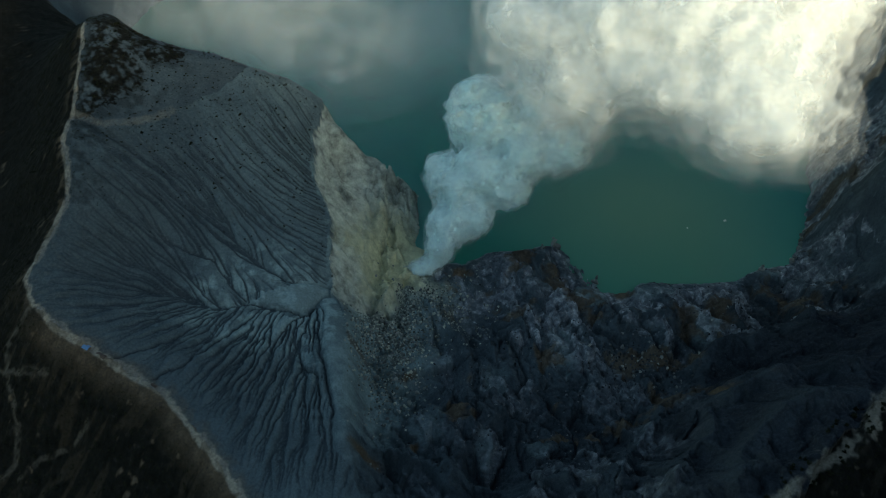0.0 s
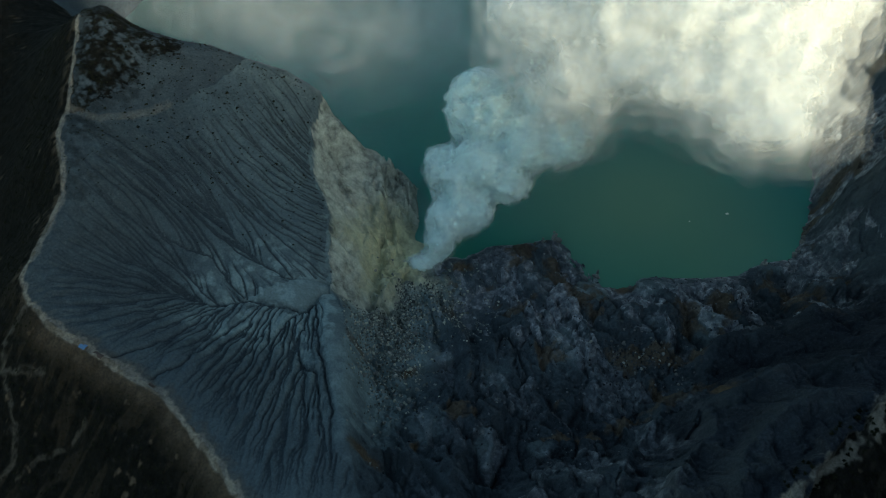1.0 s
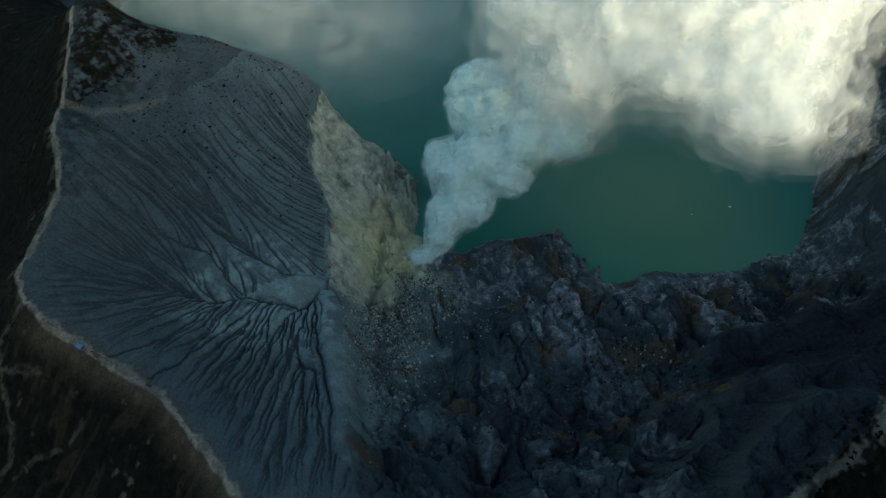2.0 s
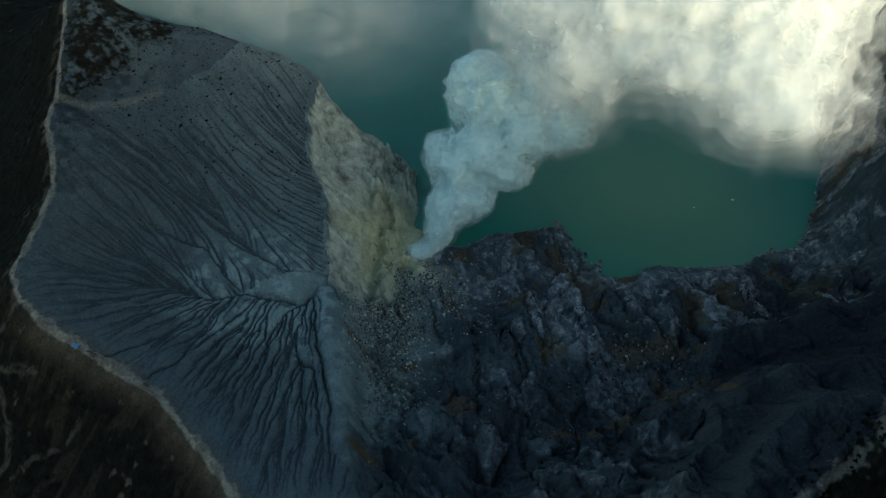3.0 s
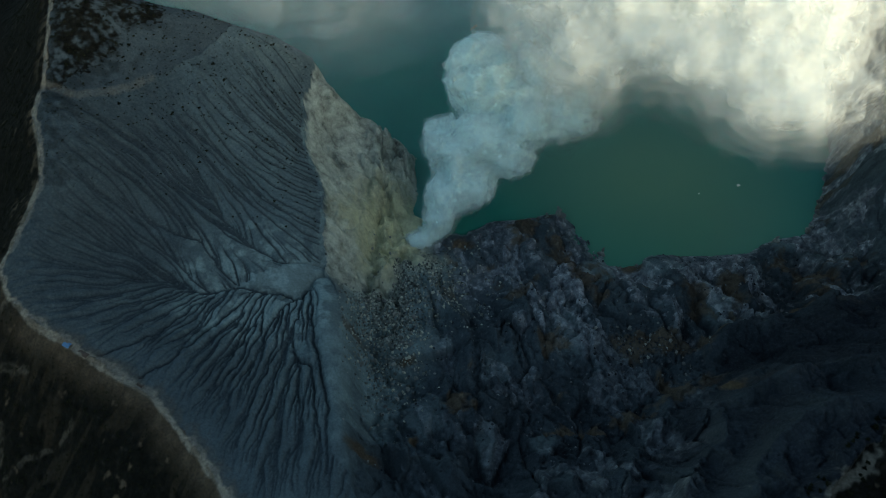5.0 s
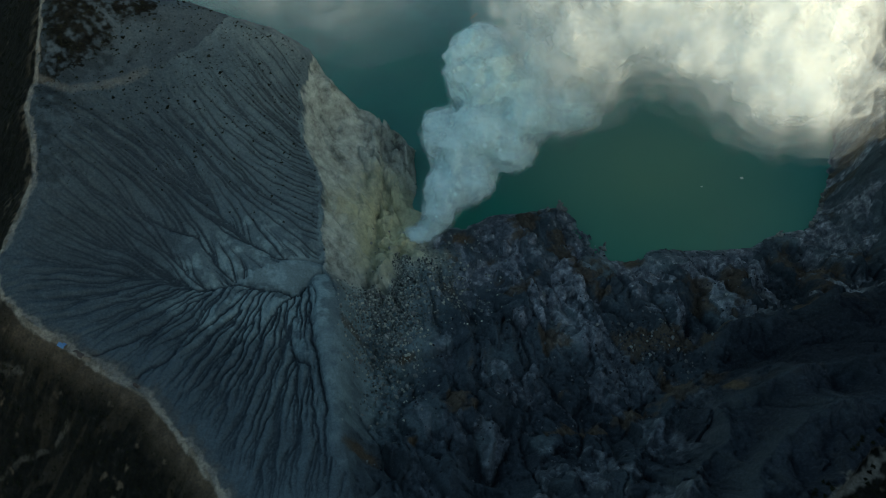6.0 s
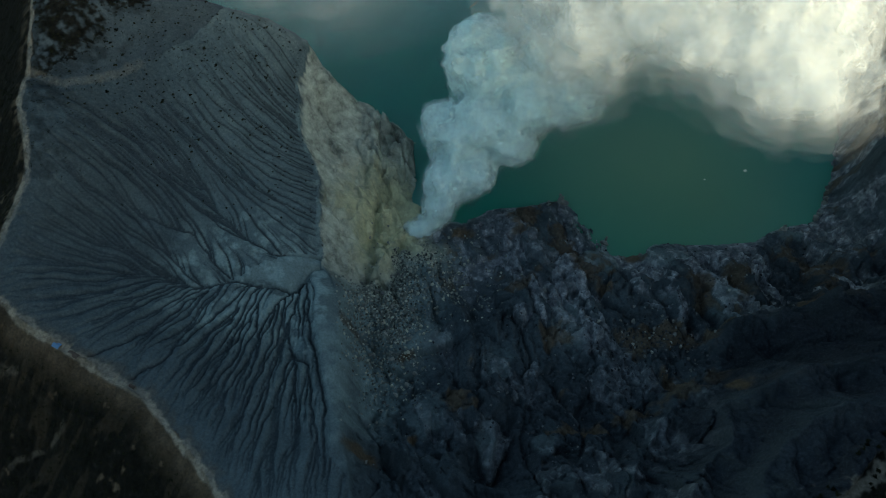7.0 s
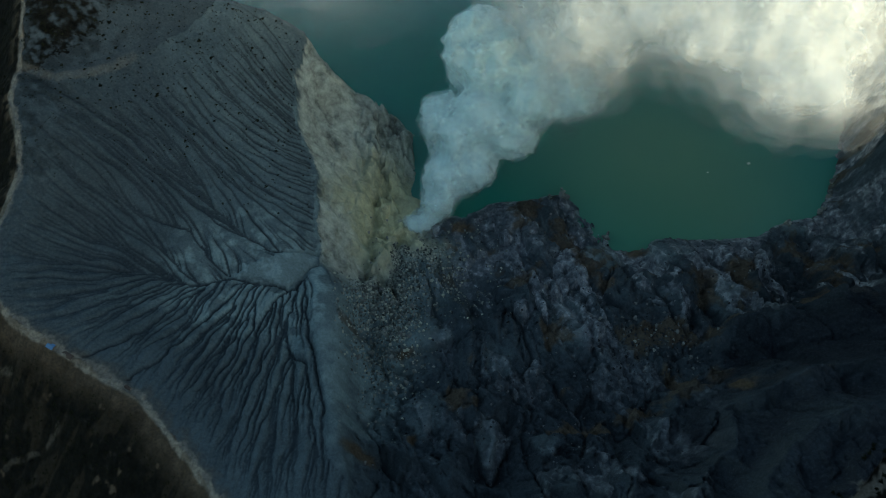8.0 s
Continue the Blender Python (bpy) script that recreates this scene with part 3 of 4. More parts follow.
growth = np.clip(np.where(~in_crater, 1.0, np.where(in_hollow, 1.0, 0.0)) * step(speck + 0.5 * patchy, -0.95, -0.6), 0, 1)
growth = growth * np.where(in_hollow, step(speck + 0.6 * patchy + 0.5 * fbm2(GX, GY, 4, 2, 461), -0.6, 0.25), 1.0)
growth = np.maximum(growth, (0.5 + 0.35 * step(GY, 820, 900)) * in_crater * (GX < -180) * step(GY, 640, 760) * (1 - step(to_rim - 60 * step(GY, 780, 860), 10, 85)) * step(speck + patchy, -0.5, 0.5))
growth = growth * (1 - 0.7 * (1 - step(to_rim, 3, 18)) * step(speck, -0.1, 0.5))
low_rim = 1 - step(GY, 520, 570)
track = np.maximum(1.0 * (1 - step(to_rim + 2.5 * patchy + 2.0 * speck - 1.0 * low_rim, 1.8, 4.6)), 0.35 * (1 - step(line_distance(GX + 2 * speck, GY, [(-437, 803), (-400, 793), (-370, 812), (-335, 842)]), 2, 6)))
track = track * (0.45 + 0.55 * step(speck + 0.5 * patchy, -0.5, 0.3))
track = np.maximum(track, 0.2 * (1 - step(line_distance(GX + 5 * speck, GY + 6 * patchy, OUTER_TRACK), 0.8, 3.2)) * step(speck, -0.5, 0.2))
for line in OUTER_STREAKS:
    track = np.maximum(track, 0.3 * (1 - step(line_distance(GX + 6 * speck, GY + 6 * patchy, line) + 5 * speck, 0.5, 4.5)) * step(speck, -0.6, 0.2))
track = np.maximum(track, 0.55 * (1 - step(to_se_rim + 9 * speck, 1, 7)))
to_fume = np.hypot((GX + 62) / 1.0, (GY - 775) / 1.25)
sulphur = np.clip(1.1 * (1 - step(to_fume + 26 * patchy, 8, 85)), 0, 1) * in_floor * (GX < 30)
sulphur = np.maximum(sulphur, (1.0 + 0.35 * patchy) * cliff * step(line_distance(GX, GY, LIP) + 6 * speck, -4, 6))
yellow = np.clip(1.15 * (1 - step(to_fume + 22 * patchy + 12 * speck, 15, 95)), 0, 1)
iron = np.clip(0.7 * step(fbm2(GX, GY, 42, 4, 97) - 0.5 * (block_tone - 0.5), 0.28, 0.5) * (in_floor & (GY > 470)) * (1 - 0.8 * hill), 0, 1)
for x0, y0, r in ((235, 728, 22), (-43, 572, 17), (286, 498, 18), (-78, 445, 20), (-30, 470, 10), (25, 762, 20)):
    iron = np.maximum(iron, 0.9 * (1 - step(np.hypot(GX - x0, (GY - y0) * 1.5) + 9 * speck, 0.3 * r, r)))
pale_rock = in_floor * (1 - hill) * step(GX, -70, 0) * step(block_tone + 0.12 * patchy, 0.52, 0.72) * np.maximum(step(GY + 60 * patchy, 520, 690), 0.4)
iron = np.maximum(iron, np.where(in_crater, 0.35 * low_rim * (1 - step(to_rim + 6 * speck, 4, 16)), 0.85))
streak = fbm2(GX - 0.75 * GY, (GY + 0.75 * GX) * 0.25, 9, 3, 471)
dry = low_rim * (1 - step(to_rim + 10 * patchy + 8 * streak, 4, 34)) * ~in_crater
growth = growth * (1 - np.clip(dry * (0.7 + 0.4 * streak), 0, 0.9)) * (1 - 0.2 * ~in_crater * step(streak + patchy, 0.1, 0.5) * step(GX, -560, -440) * (1 - step(GY, 560, 640)))
pale_rock = np.maximum(pale_rock, 0.5 * in_floor * step(GX, 0, 40) * (1 - step(GX, 480, 540)) * step(GY, 660, 720) * step(block_tone, 0.35, 0.55))
pale_rock = np.maximum(pale_rock, 0.7 * step(GX, 470, 520) * step(GY, 700, 780) * in_floor * step(0.4 * speck + fbm2(warm_x, warm_y, 55, 3, 443), -0.3, 0.5))
scree = in_floor * step(GX, -125, -108) * (1 - step(GX + 14 * speck + 14 * patchy - 0.3 * (GY - 600), -50, 5)) * step(GY + 20 * speck, 430, 520) * (1 - step(GY, 720, 760))
# dark floor rock; on the south-east slopes their shade is in this tone
dark_tone = np.clip(in_floor * step(GX, -60, 60) * (1 - step(GX + 0.4 * GY, 760, 830)) * (0.05 + 0.6 * np.maximum(step(600 - GY + 70 * patchy, -80, 150), step(GX + 60 * patchy, 230, 420) * (1 - step(GY, 640, 760)))) + hill * (0.72 + 0.35 * patchy + 0.25 * speck), 0, 1) * (1 - 0.1 * hill)
heart = step(np.hypot(GX + 190, (GY - 630) / 0.8) + 45 * patchy, 170, 40)      # pale crust where the gullies gather
sand = in_bowl * np.clip(1.15 * heart * (0.35 + 0.65 * step(speck + 0.8 * patchy, -0.35, 0.4)), 0, 1) * (1 - 0.9 * gully_dark)
sand = np.maximum(0.9 * sand, 0.08 * in_bowl * (1 - gully_dark))
sand = np.maximum(sand, in_bowl * 0.38 * (1 - step(line_distance(GX, GY, LIP[:8]) + 40 * patchy, 30, 210)) * (0.8 + 0.4 * speck) * (1 - 0.7 * gully_dark))
sand = np.maximum(sand, in_strip * (0.45 + 0.3 * speck + 0.2 * patchy) * step(GY + 25 * speck, 385, 520))
sand = np.maximum(sand, in_flat * (0.62 + 0.2 * speck))
sand = np.maximum(sand, 0.6 * (1 - step(line_distance(GX + 7 * speck, GY + 5 * patchy, LIP[1:7]), 1.0, 7)) * step(speck + patchy, -0.6, 0.3))
sand = np.maximum(sand, 0.75 * scree * (0.75 + 0.5 * speck))
dark_tone = dark_tone * (1 - 0.3 * crest_pale * in_floor)
sand = np.maximum(sand, lobe_ash * in_floor * (0.8 + 0.45 * speck))
dark_tone = dark_tone * (1 - np.clip(1.8 * lobe_ash, 0, 0.8))
shore = in_floor * ~in_lake * step(smeared(in_lake.astype(float), 3), 0.02, 0.3)
sand = np.maximum(sand, 0.65 * shore * step(speck + patchy, -0.2, 0.4))
# the beds' sediment and shade join the dark tone
dark_tone = np.maximum(dark_tone, 0.4 * gully_dark * in_bowl * ~in_flat)
dark_tone = np.maximum(dark_tone, in_bowl * step(-GX + 20 * patchy, 270, 420) * (0.42 + 0.35 * speck))

mesh = bpy.data.meshes.new("ground")
ny, nx = GX.shape
idx = np.arange(ny * nx).reshape(ny, nx)
faces = np.stack([idx[:-1, :-1], idx[:-1, 1:], idx[1:, 1:], idx[1:, :-1]], -1).reshape(-1, 4)
mesh.vertices.add(ny * nx)
mesh.vertices.foreach_set("co", np.stack([GX, GY, ground_z], -1).astype(np.float32).ravel())
mesh.loops.add(faces.size)
mesh.loops.foreach_set("vertex_index", faces.astype(np.int32).ravel())
mesh.polygons.add(len(faces))
mesh.polygons.foreach_set("loop_start", np.arange(0, faces.size, 4, dtype=np.int32))
for label, red, green, blue in (("cover", growth, track, sulphur), ("stain_shade", iron, sand, dark_tone), ("crust", pale_rock, yellow, scree)):
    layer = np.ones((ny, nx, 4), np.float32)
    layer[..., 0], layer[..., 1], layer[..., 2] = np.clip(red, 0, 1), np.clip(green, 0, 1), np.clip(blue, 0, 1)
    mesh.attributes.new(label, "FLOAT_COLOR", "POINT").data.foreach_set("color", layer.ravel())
mesh.update(calc_edges=True)
ground = tagged(new("ground", mesh), "grey volcanic ash and rock of a crater with rills", "ground", kind="structure")
mesh.materials.append(ground_mat)
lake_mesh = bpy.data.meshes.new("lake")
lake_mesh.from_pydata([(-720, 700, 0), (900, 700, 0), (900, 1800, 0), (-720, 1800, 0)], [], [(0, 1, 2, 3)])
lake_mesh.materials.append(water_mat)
lake = tagged(new("lake_water", lake_mesh), "opaque turquoise acid lake water", "lake", kind="structure")


# ---------- steam ----------
LATTICE = np.random.default_rng(9).random((64, 64, 64)).astype(np.float32)


def value3(x, y, z, seed):
    total, low, part = 0.0, [], []
    for v, jump in ((x, 11), (y, 23), (z, 37)):
        i = np.floor(v)
        f = (v - i).astype(np.float32)
        low.append(i.astype(np.int32) + seed * jump)
        part.append(f * f * (3 - 2 * f))
    fx, fy, fz = part
    xa, xb, ya, yb, za, zb = (q & 63 for i in low for q in (i, i + 1))
    near = (LATTICE[xa, ya, za] * (1 - fx) + LATTICE[xb, ya, za] * fx) * (1 - fy) + (LATTICE[xa, yb, za] * (1 - fx) + LATTICE[xb, yb, za] * fx) * fy
    far = (LATTICE[xa, ya, zb] * (1 - fx) + LATTICE[xb, ya, zb] * fx) * (1 - fy) + (LATTICE[xa, yb, zb] * (1 - fx) + LATTICE[xb, yb, zb] * fx) * fy
    return near * (1 - fz) + far * fz


def billows(x, y, z, size, octaves, seed, gain=0.55):
    total, norm, amp, f = 0.0, 0.0, 1.0, 1.0 / size
    for k in range(octaves):
        v = value3(x * f + 3.7 * k, y * f + 1.3 * k, z * f + 7.9 * k, seed + k) * 2 - 1
        total = total + amp * (1 - 2.2 * np.abs(v))
        norm, amp, f = norm + amp, amp * gain, f * 2.1
    return total / norm


def soft_noise(x, y, z, size, octaves, seed):
    total, norm, amp, f = 0.0, 0.0, 1.0, 1.0 / size
    for k in range(octaves):
        total = total + amp * (value3(x * f + 3.7 * k, y * f + 1.3 * k, z * f + 7.9 * k, seed + k) * 2 - 1)
        norm, amp, f = norm + amp, amp * 0.5, f * 2.1
    return total / norm


def shell(field, level, origin, gap):
    """The surface on which a gridded field has a value: points and quads."""
    solid = field > level
    shape = field.shape
    total, count = np.zeros(tuple(n - 1 for n in shape) + (3,)), np.zeros(tuple(n - 1 for n in shape))
    edges = []
    for axis in range(3):
        lo = tuple(slice(0, -1) if k == axis else slice(None) for k in range(3))
        hi = tuple(slice(1, None) if k == axis else slice(None) for k in range(3))
        a, b = field[lo], field[hi]
        cross = solid[lo] != solid[hi]
        t = np.where(cross, (level - a) / np.where(cross, b - a, 1), 0)
        others = [k for k in range(3) if k != axis]
        for du in (0, 1):
            for dv in (0, 1):
                pick = [slice(None)] * 3
                pick[others[0]] = slice(du, shape[others[0]] - 1 + du)
                pick[others[1]] = slice(dv, shape[others[1]] - 1 + dv)
                pick = tuple(pick)
                c = cross[pick]
                off = np.zeros(c.shape + (3,))
                off[..., axis], off[..., others[0]], off[..., others[1]] = t[pick], du, dv
                total += off * c[..., None]
                count += c
        edges.append((axis, others, cross, solid[lo]))
    live = count > 0
    number = np.full(live.shape, -1)
    number[live] = np.arange(int(live.sum()))
    base = np.stack(np.meshgrid(*[np.arange(n - 1) for n in shape], indexing="ij"), -1)
    points = np.array(origin) + gap * (base[live] + total[live] / count[live][:, None])
    quads = []
    for axis, others, cross, low in edges:
        inner = [slice(None)] * 3
        inner[others[0]], inner[others[1]] = slice(1, -1), slice(1, -1)
        where = np.argwhere(cross[tuple(inner)])
        flip = low[tuple(inner)][cross[tuple(inner)]]
        where[:, others[0]] += 1
        where[:, others[1]] += 1
        corner = []
        for du, dv in ((0, 0), (1, 0), (1, 1), (0, 1)):
            w = where.copy()
            w[:, others[0]] -= du
            w[:, others[1]] -= dv
            corner.append(number[w[:, 0], w[:, 1], w[:, 2]])
        q = np.stack(corner, -1)
        turn = flip if axis != 1 else ~flip
        q[~turn] = q[~turn][:, ::-1]
        quads.append(q)
    return points, np.concatenate(quads)


def steam_field(puffs, gap, margin, blend):
    p = np.array(puffs, float)
    lo, hi = (p[:, :3] - p[:, 3:]).min(0) - margin, (p[:, :3] + p[:, 3:]).max(0) + margin
    axes = [np.arange(lo[k], hi[k], gap) for k in range(3)]
    x, y, z = np.meshgrid(*axes, indexing="ij")
    total = 0.0
    for px, py, pz, r in p:
        total = total + np.exp(np.minimum((r - np.sqrt((x - px) ** 2 + (y - py) ** 2 + (z - pz) ** 2)) / blend, 60))
    edge = np.minimum.reduce([np.minimum(v - v.min(), v.max() - v) for v in (x, y, z)])
    return np.minimum(blend * np.log(total + 1e-30), 2.5 * edge - 2.0 * margin), x, y, z, lo


def steam_body(name, field, origin, gap, shells, material, places, sway):
    """Nested shells of a body of steam, thin outside and dense inside."""
    points, quads, thick, n = [], [], [], 0
    for k, (level, alpha) in enumerate(shells):
        drift = sway * (value3(*(v / (sway * 3.2) for v in places), 31 + k) * 2 - 1)      # no two shells run side by side
        p, q = shell(field + drift, level, origin, gap)
        points.append(p)
        quads.append(q + n)
        thick.append(np.full(len(p), alpha))
        n += len(p)
    points, quads, thick = np.concatenate(points), np.concatenate(quads), np.concatenate(thick)
    data = bpy.data.meshes.new(name)
    data.vertices.add(len(points))
    data.vertices.foreach_set("co", points.astype(np.float32).ravel())
    data.loops.add(quads.size)
    data.loops.foreach_set("vertex_index", quads.astype(np.int32).ravel())
    data.polygons.add(len(quads))
    data.polygons.foreach_set("loop_start", np.arange(0, quads.size, 4, dtype=np.int32))
    data.polygons.foreach_set("use_smooth", np.ones(len(quads), bool))
    data.attributes.new("thickness", "FLOAT", "POINT").data.foreach_set("value", thick.astype(np.float32))
    data.update(calc_edges=True)
    data.materials.append(material)
    return new(name, data)


PLUME = [(-46, 761, 5, 3), (-37, 764, 8, 5), (-26, 769, 11, 8), (-14, 774, 16, 11), (-5, 781, 23, 15), (0, 790, 32, 19), (12, 809, 48, 29), (38, 819, 60, 26), (23, 848, 75, 31), (0, 877, 90, 23), (4, 859, 85, 20), (54, 865, 100, 38),
         (66, 913, 130, 47), (51, 944, 150, 36), (35, 925, 140, 31), (87, 842, 90, 27), (110, 877, 120, 42), (135, 925, 150, 43), (162, 876, 130, 35), (171, 928, 175, 47)]
CLOUD = [(127, 924, 235, 32), (178, 872, 240, 35), (160, 886, 160, 30), (221, 868, 275, 41), (263, 846, 285, 44), (298, 822, 285, 41), (328, 807, 280, 41), (356, 780, 268, 35), (377, 746, 264, 25),
         (386, 785, 280, 32), (400, 832, 290, 36), (350, 844, 305, 61), (292, 866, 325, 64), (214, 908, 320, 63), (138, 938, 295, 48), (103, 930, 280, 31), (440, 901, 305, 40), (493, 956, 312, 31), (402, 982, 325, 88), (257, 982, 340, 84), (130, 1027, 310, 63), (507, 1044, 325, 52)]
MIST = [(-332, 1064, 215, 60), (-276, 1091, 190, 92), (-189, 1109, 170, 97), (-89, 1126, 160, 98), (-141, 1080, 110, 62), (-230, 1033, 165, 47), (-3, 1142, 170, 89), (-404, 1102, 220, 54), (56, 1094, 150, 52), (-254, 1245, 200, 135), (-75, 1245, 200, 133)]

field, fx, fy, fz, origin = steam_field(PLUME, 2.2, 20, 4.0)
field = field - 2 + 10 * billows(fx, fy, fz, 27, 4, 3, 0.62) + 1.2 * soft_noise(fx, fy, fz, 9, 2, 17)
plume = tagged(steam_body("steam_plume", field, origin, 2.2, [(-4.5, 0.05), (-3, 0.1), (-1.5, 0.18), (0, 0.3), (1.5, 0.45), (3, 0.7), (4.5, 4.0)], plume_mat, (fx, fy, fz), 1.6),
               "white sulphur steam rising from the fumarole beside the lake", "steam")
field, fx, fy, fz, origin = steam_field(CLOUD, 5.4, 70, 12.0)
field = field - 3 + 20 * billows(fx, fy, fz, 80, 4, 13, 0.7) + 22 * soft_noise(fx, fy, fz, 60, 3, 5) + 9 * soft_noise(fx, fy, fz, 19, 2, 29)
cloud = tagged(steam_body("steam_cloud", field, origin, 5.4, [(-42, 0.02), (-35, 0.03), (-28, 0.04), (-22, 0.055), (-16, 0.075), (-10, 0.1), (-4, 0.14), (2, 0.19), (8, 0.27), (14, 0.4), (21, 0.65), (29, 4.0)], cloud_mat, (fx, fy, fz), 9.0),
               "large sunlit white cloud of steam drifting over the lake", "cloud")
field, fx, fy, fz, origin = steam_field(MIST, 10.0, 130, 26.0)
field = field - 14 + 62 * soft_noise(fx, fy, fz, 110, 4, 23)
mist = tagged(steam_body("mist_bank", field, origin, 10.0, [(-55, 0.01), (-42, 0.012), (-30, 0.015), (-18, 0.018), (-6, 0.023), (6, 0.028), (18, 0.034), (32, 0.04), (46, 0.048)], cloud_mat, (fx, fy, fz), 18.0),
              "thin grey mist over the far end of the lake", "mist")


# ---------- loose things ----------
def ground_at(x, y):
    i = min(max(int(np.searchsorted(xs, x)) - 1, 0), len(xs) - 2)
    j = min(max(int(np.searchsorted(ys, y)) - 1, 0), len(ys) - 2)
    u, v = (x - xs[i]) / (xs[i + 1] - xs[i]), (y - ys[j]) / (ys[j + 1] - ys[j])
    z = ground_z
    return float((z[j, i] * (1 - u) + z[j, i + 1] * u) * (1 - v) + (z[j + 1, i] * (1 - u) + z[j + 1, i + 1] * u) * v)


def mask_at(mask, x, y):
    return mask[min(int(np.searchsorted(ys, y)), len(ys) - 1), min(int(np.searchsorted(xs, x)), len(xs) - 1)]


def part(name, bm, mat, parent, label=""):
    data = bpy.data.meshes.new(name)
    bm.to_mesh(data)
    bm.free()
    data.materials.append(mat)
    ob = new(name, data)
    ob.parent = parent
    if label:
        ob["label"] = label
    return ob


def stone_mesh(rng, rough=0.28, detail=2, squash=0.75):
    """An angular block: a ball cut flat by a few planes and worn uneven."""
    bm = bmesh.new()
    bmesh.ops.create_icosphere(bm, subdivisions=detail, radius=1.0)
    cuts = [(Vector((rng.gauss(0, 1), rng.gauss(0, 1), rng.gauss(0, 1))).normalized(), rng.uniform(0.42, 0.75)) for _ in range(9)]
    shift = Vector((rng.uniform(0, 50), rng.uniform(0, 50), 0))
    for v in bm.verts:
        for n, d in cuts:
            over = v.co.dot(n) - d
            if over > 0:
                v.co -= n * over
        v.co *= 1 + rough * noise.noise(v.co * 1.6 + shift)
        v.co.z *= squash
    return bm


def shrub_meshes(rng):
    """Stems and a crown of small leaf sprays, about 1 m across."""
    stems, leaves = bmesh.new(), bmesh.new()
    tips = []
    for k in range(6):
        a = rng.uniform(0, 6.28)
        tip = Vector((math.cos(a) * rng.uniform(0.15, 0.45), math.sin(a) * rng.uniform(0.15, 0.45), rng.uniform(0.35, 0.8)))
        tips.append(tip)
        side = Vector((-math.sin(a), math.cos(a), 0)) * 0.03
        other = Vector((math.cos(a), math.sin(a), 0)) * 0.03
        base = [stems.verts.new(v) for v in (side - Vector((0, 0, 0.3)), -side - Vector((0, 0, 0.3)), other - Vector((0, 0, 0.3)))]
        top = stems.verts.new(tip)
        for i in range(3):
            stems.faces.new((base[i], base[(i + 1) % 3], top))
    for tip in tips:
        for _ in range(26):
            c = tip + Vector((rng.gauss(0, 0.17), rng.gauss(0, 0.17), rng.gauss(-0.05, 0.13)))
            turn = Euler((rng.uniform(-0.9, 0.9), rng.uniform(-0.9, 0.9), rng.uniform(0, 6.28))).to_matrix()
            size = rng.uniform(0.12, 0.24)
            leaves.faces.new([leaves.verts.new(c + turn @ Vector(p) * size) for p in ((-1, 0, 0), (0, -0.5, 0.15), (1, 0, 0), (0, 0.5, 0.15))])
    return stems, leaves


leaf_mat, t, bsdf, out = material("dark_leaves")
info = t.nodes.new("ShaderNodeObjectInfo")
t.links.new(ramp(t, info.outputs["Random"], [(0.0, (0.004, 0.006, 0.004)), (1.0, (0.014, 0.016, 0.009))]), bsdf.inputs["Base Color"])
bsdf.inputs["Roughness"].default_value = 0.95
bsdf.inputs["Specular IOR Level"].default_value = 0.05
twig_mat, t, bsdf, out = material("grey_twigs")
geo = t.nodes.new("ShaderNodeNewGeometry")
t.links.new(ramp(t, noise_node(t, 3.0, 4, 0.6, geo.outputs["Position"]), [(0.3, (0.02, 0.016, 0.012)), (0.7, (0.06, 0.05, 0.04))]), bsdf.inputs["Base Color"])

stone_mat, t, bsdf, out = material("pale_boulder")
geo = t.nodes.new("ShaderNodeNewGeometry")
info = t.nodes.new("ShaderNodeObjectInfo")
tone = ramp(t, info.outputs["Random"], [(0.0, (0.06, 0.068, 0.07)), (0.6, (0.14, 0.152, 0.15)), (1.0, (0.28, 0.29, 0.26))])
t.links.new(mixed(t, 0.4, tone, ramp(t, noise_node(t, 0.9, 6, 0.65, geo.outputs["Position"]), [(0.3, (0.03, 0.032, 0.035)), (0.7, (0.2, 0.2, 0.19))])), bsdf.inputs["Base Color"])
bsdf.inputs["Roughness"].default_value = 0.95
bump(t, noise_node(t, 1.5, 6, 0.7, geo.outputs["Position"]), 0.5, 0.3, bsdf)

rubble_mat, t, bsdf, out = material("broken_stone")
geo = t.nodes.new("ShaderNodeNewGeometry")
t.links.new(ramp(t, geo.outputs["Random Per Island"], [(0.0, (0.05, 0.058, 0.056)), (0.6, (0.15, 0.165, 0.155)), (1.0, (0.34, 0.35, 0.29))]), bsdf.inputs["Base Color"])
bsdf.inputs["Roughness"].default_value = 0.95
bsdf.inputs["Specular IOR Level"].default_value = 0.1

debris_mat, t, bsdf, out = material("dark_debris")
geo = t.nodes.new("ShaderNodeNewGeometry")
t.links.new(ramp(t, geo.outputs["Random Per Island"], [(0.0, (0.012, 0.014, 0.018)), (0.7, (0.045, 0.052, 0.062)), (1.0, (0.12, 0.13, 0.14))]), bsdf.inputs["Base Color"])
bsdf.inputs["Roughness"].default_value = 0.95
bsdf.inputs["Specular IOR Level"].default_value = 0.1

rng = random.Random(12)

# shrubs dotted over the ash, thickest on its upper slope
shrub_kinds = []
for k in range(3):
    bush = new("shrub")
    stems, leaves = shrub_meshes(rng)
    part("stems", stems, twig_mat, bush)
    part("crown", leaves, leaf_mat, bush)
    shrub_kinds.append(bush)
spots = []
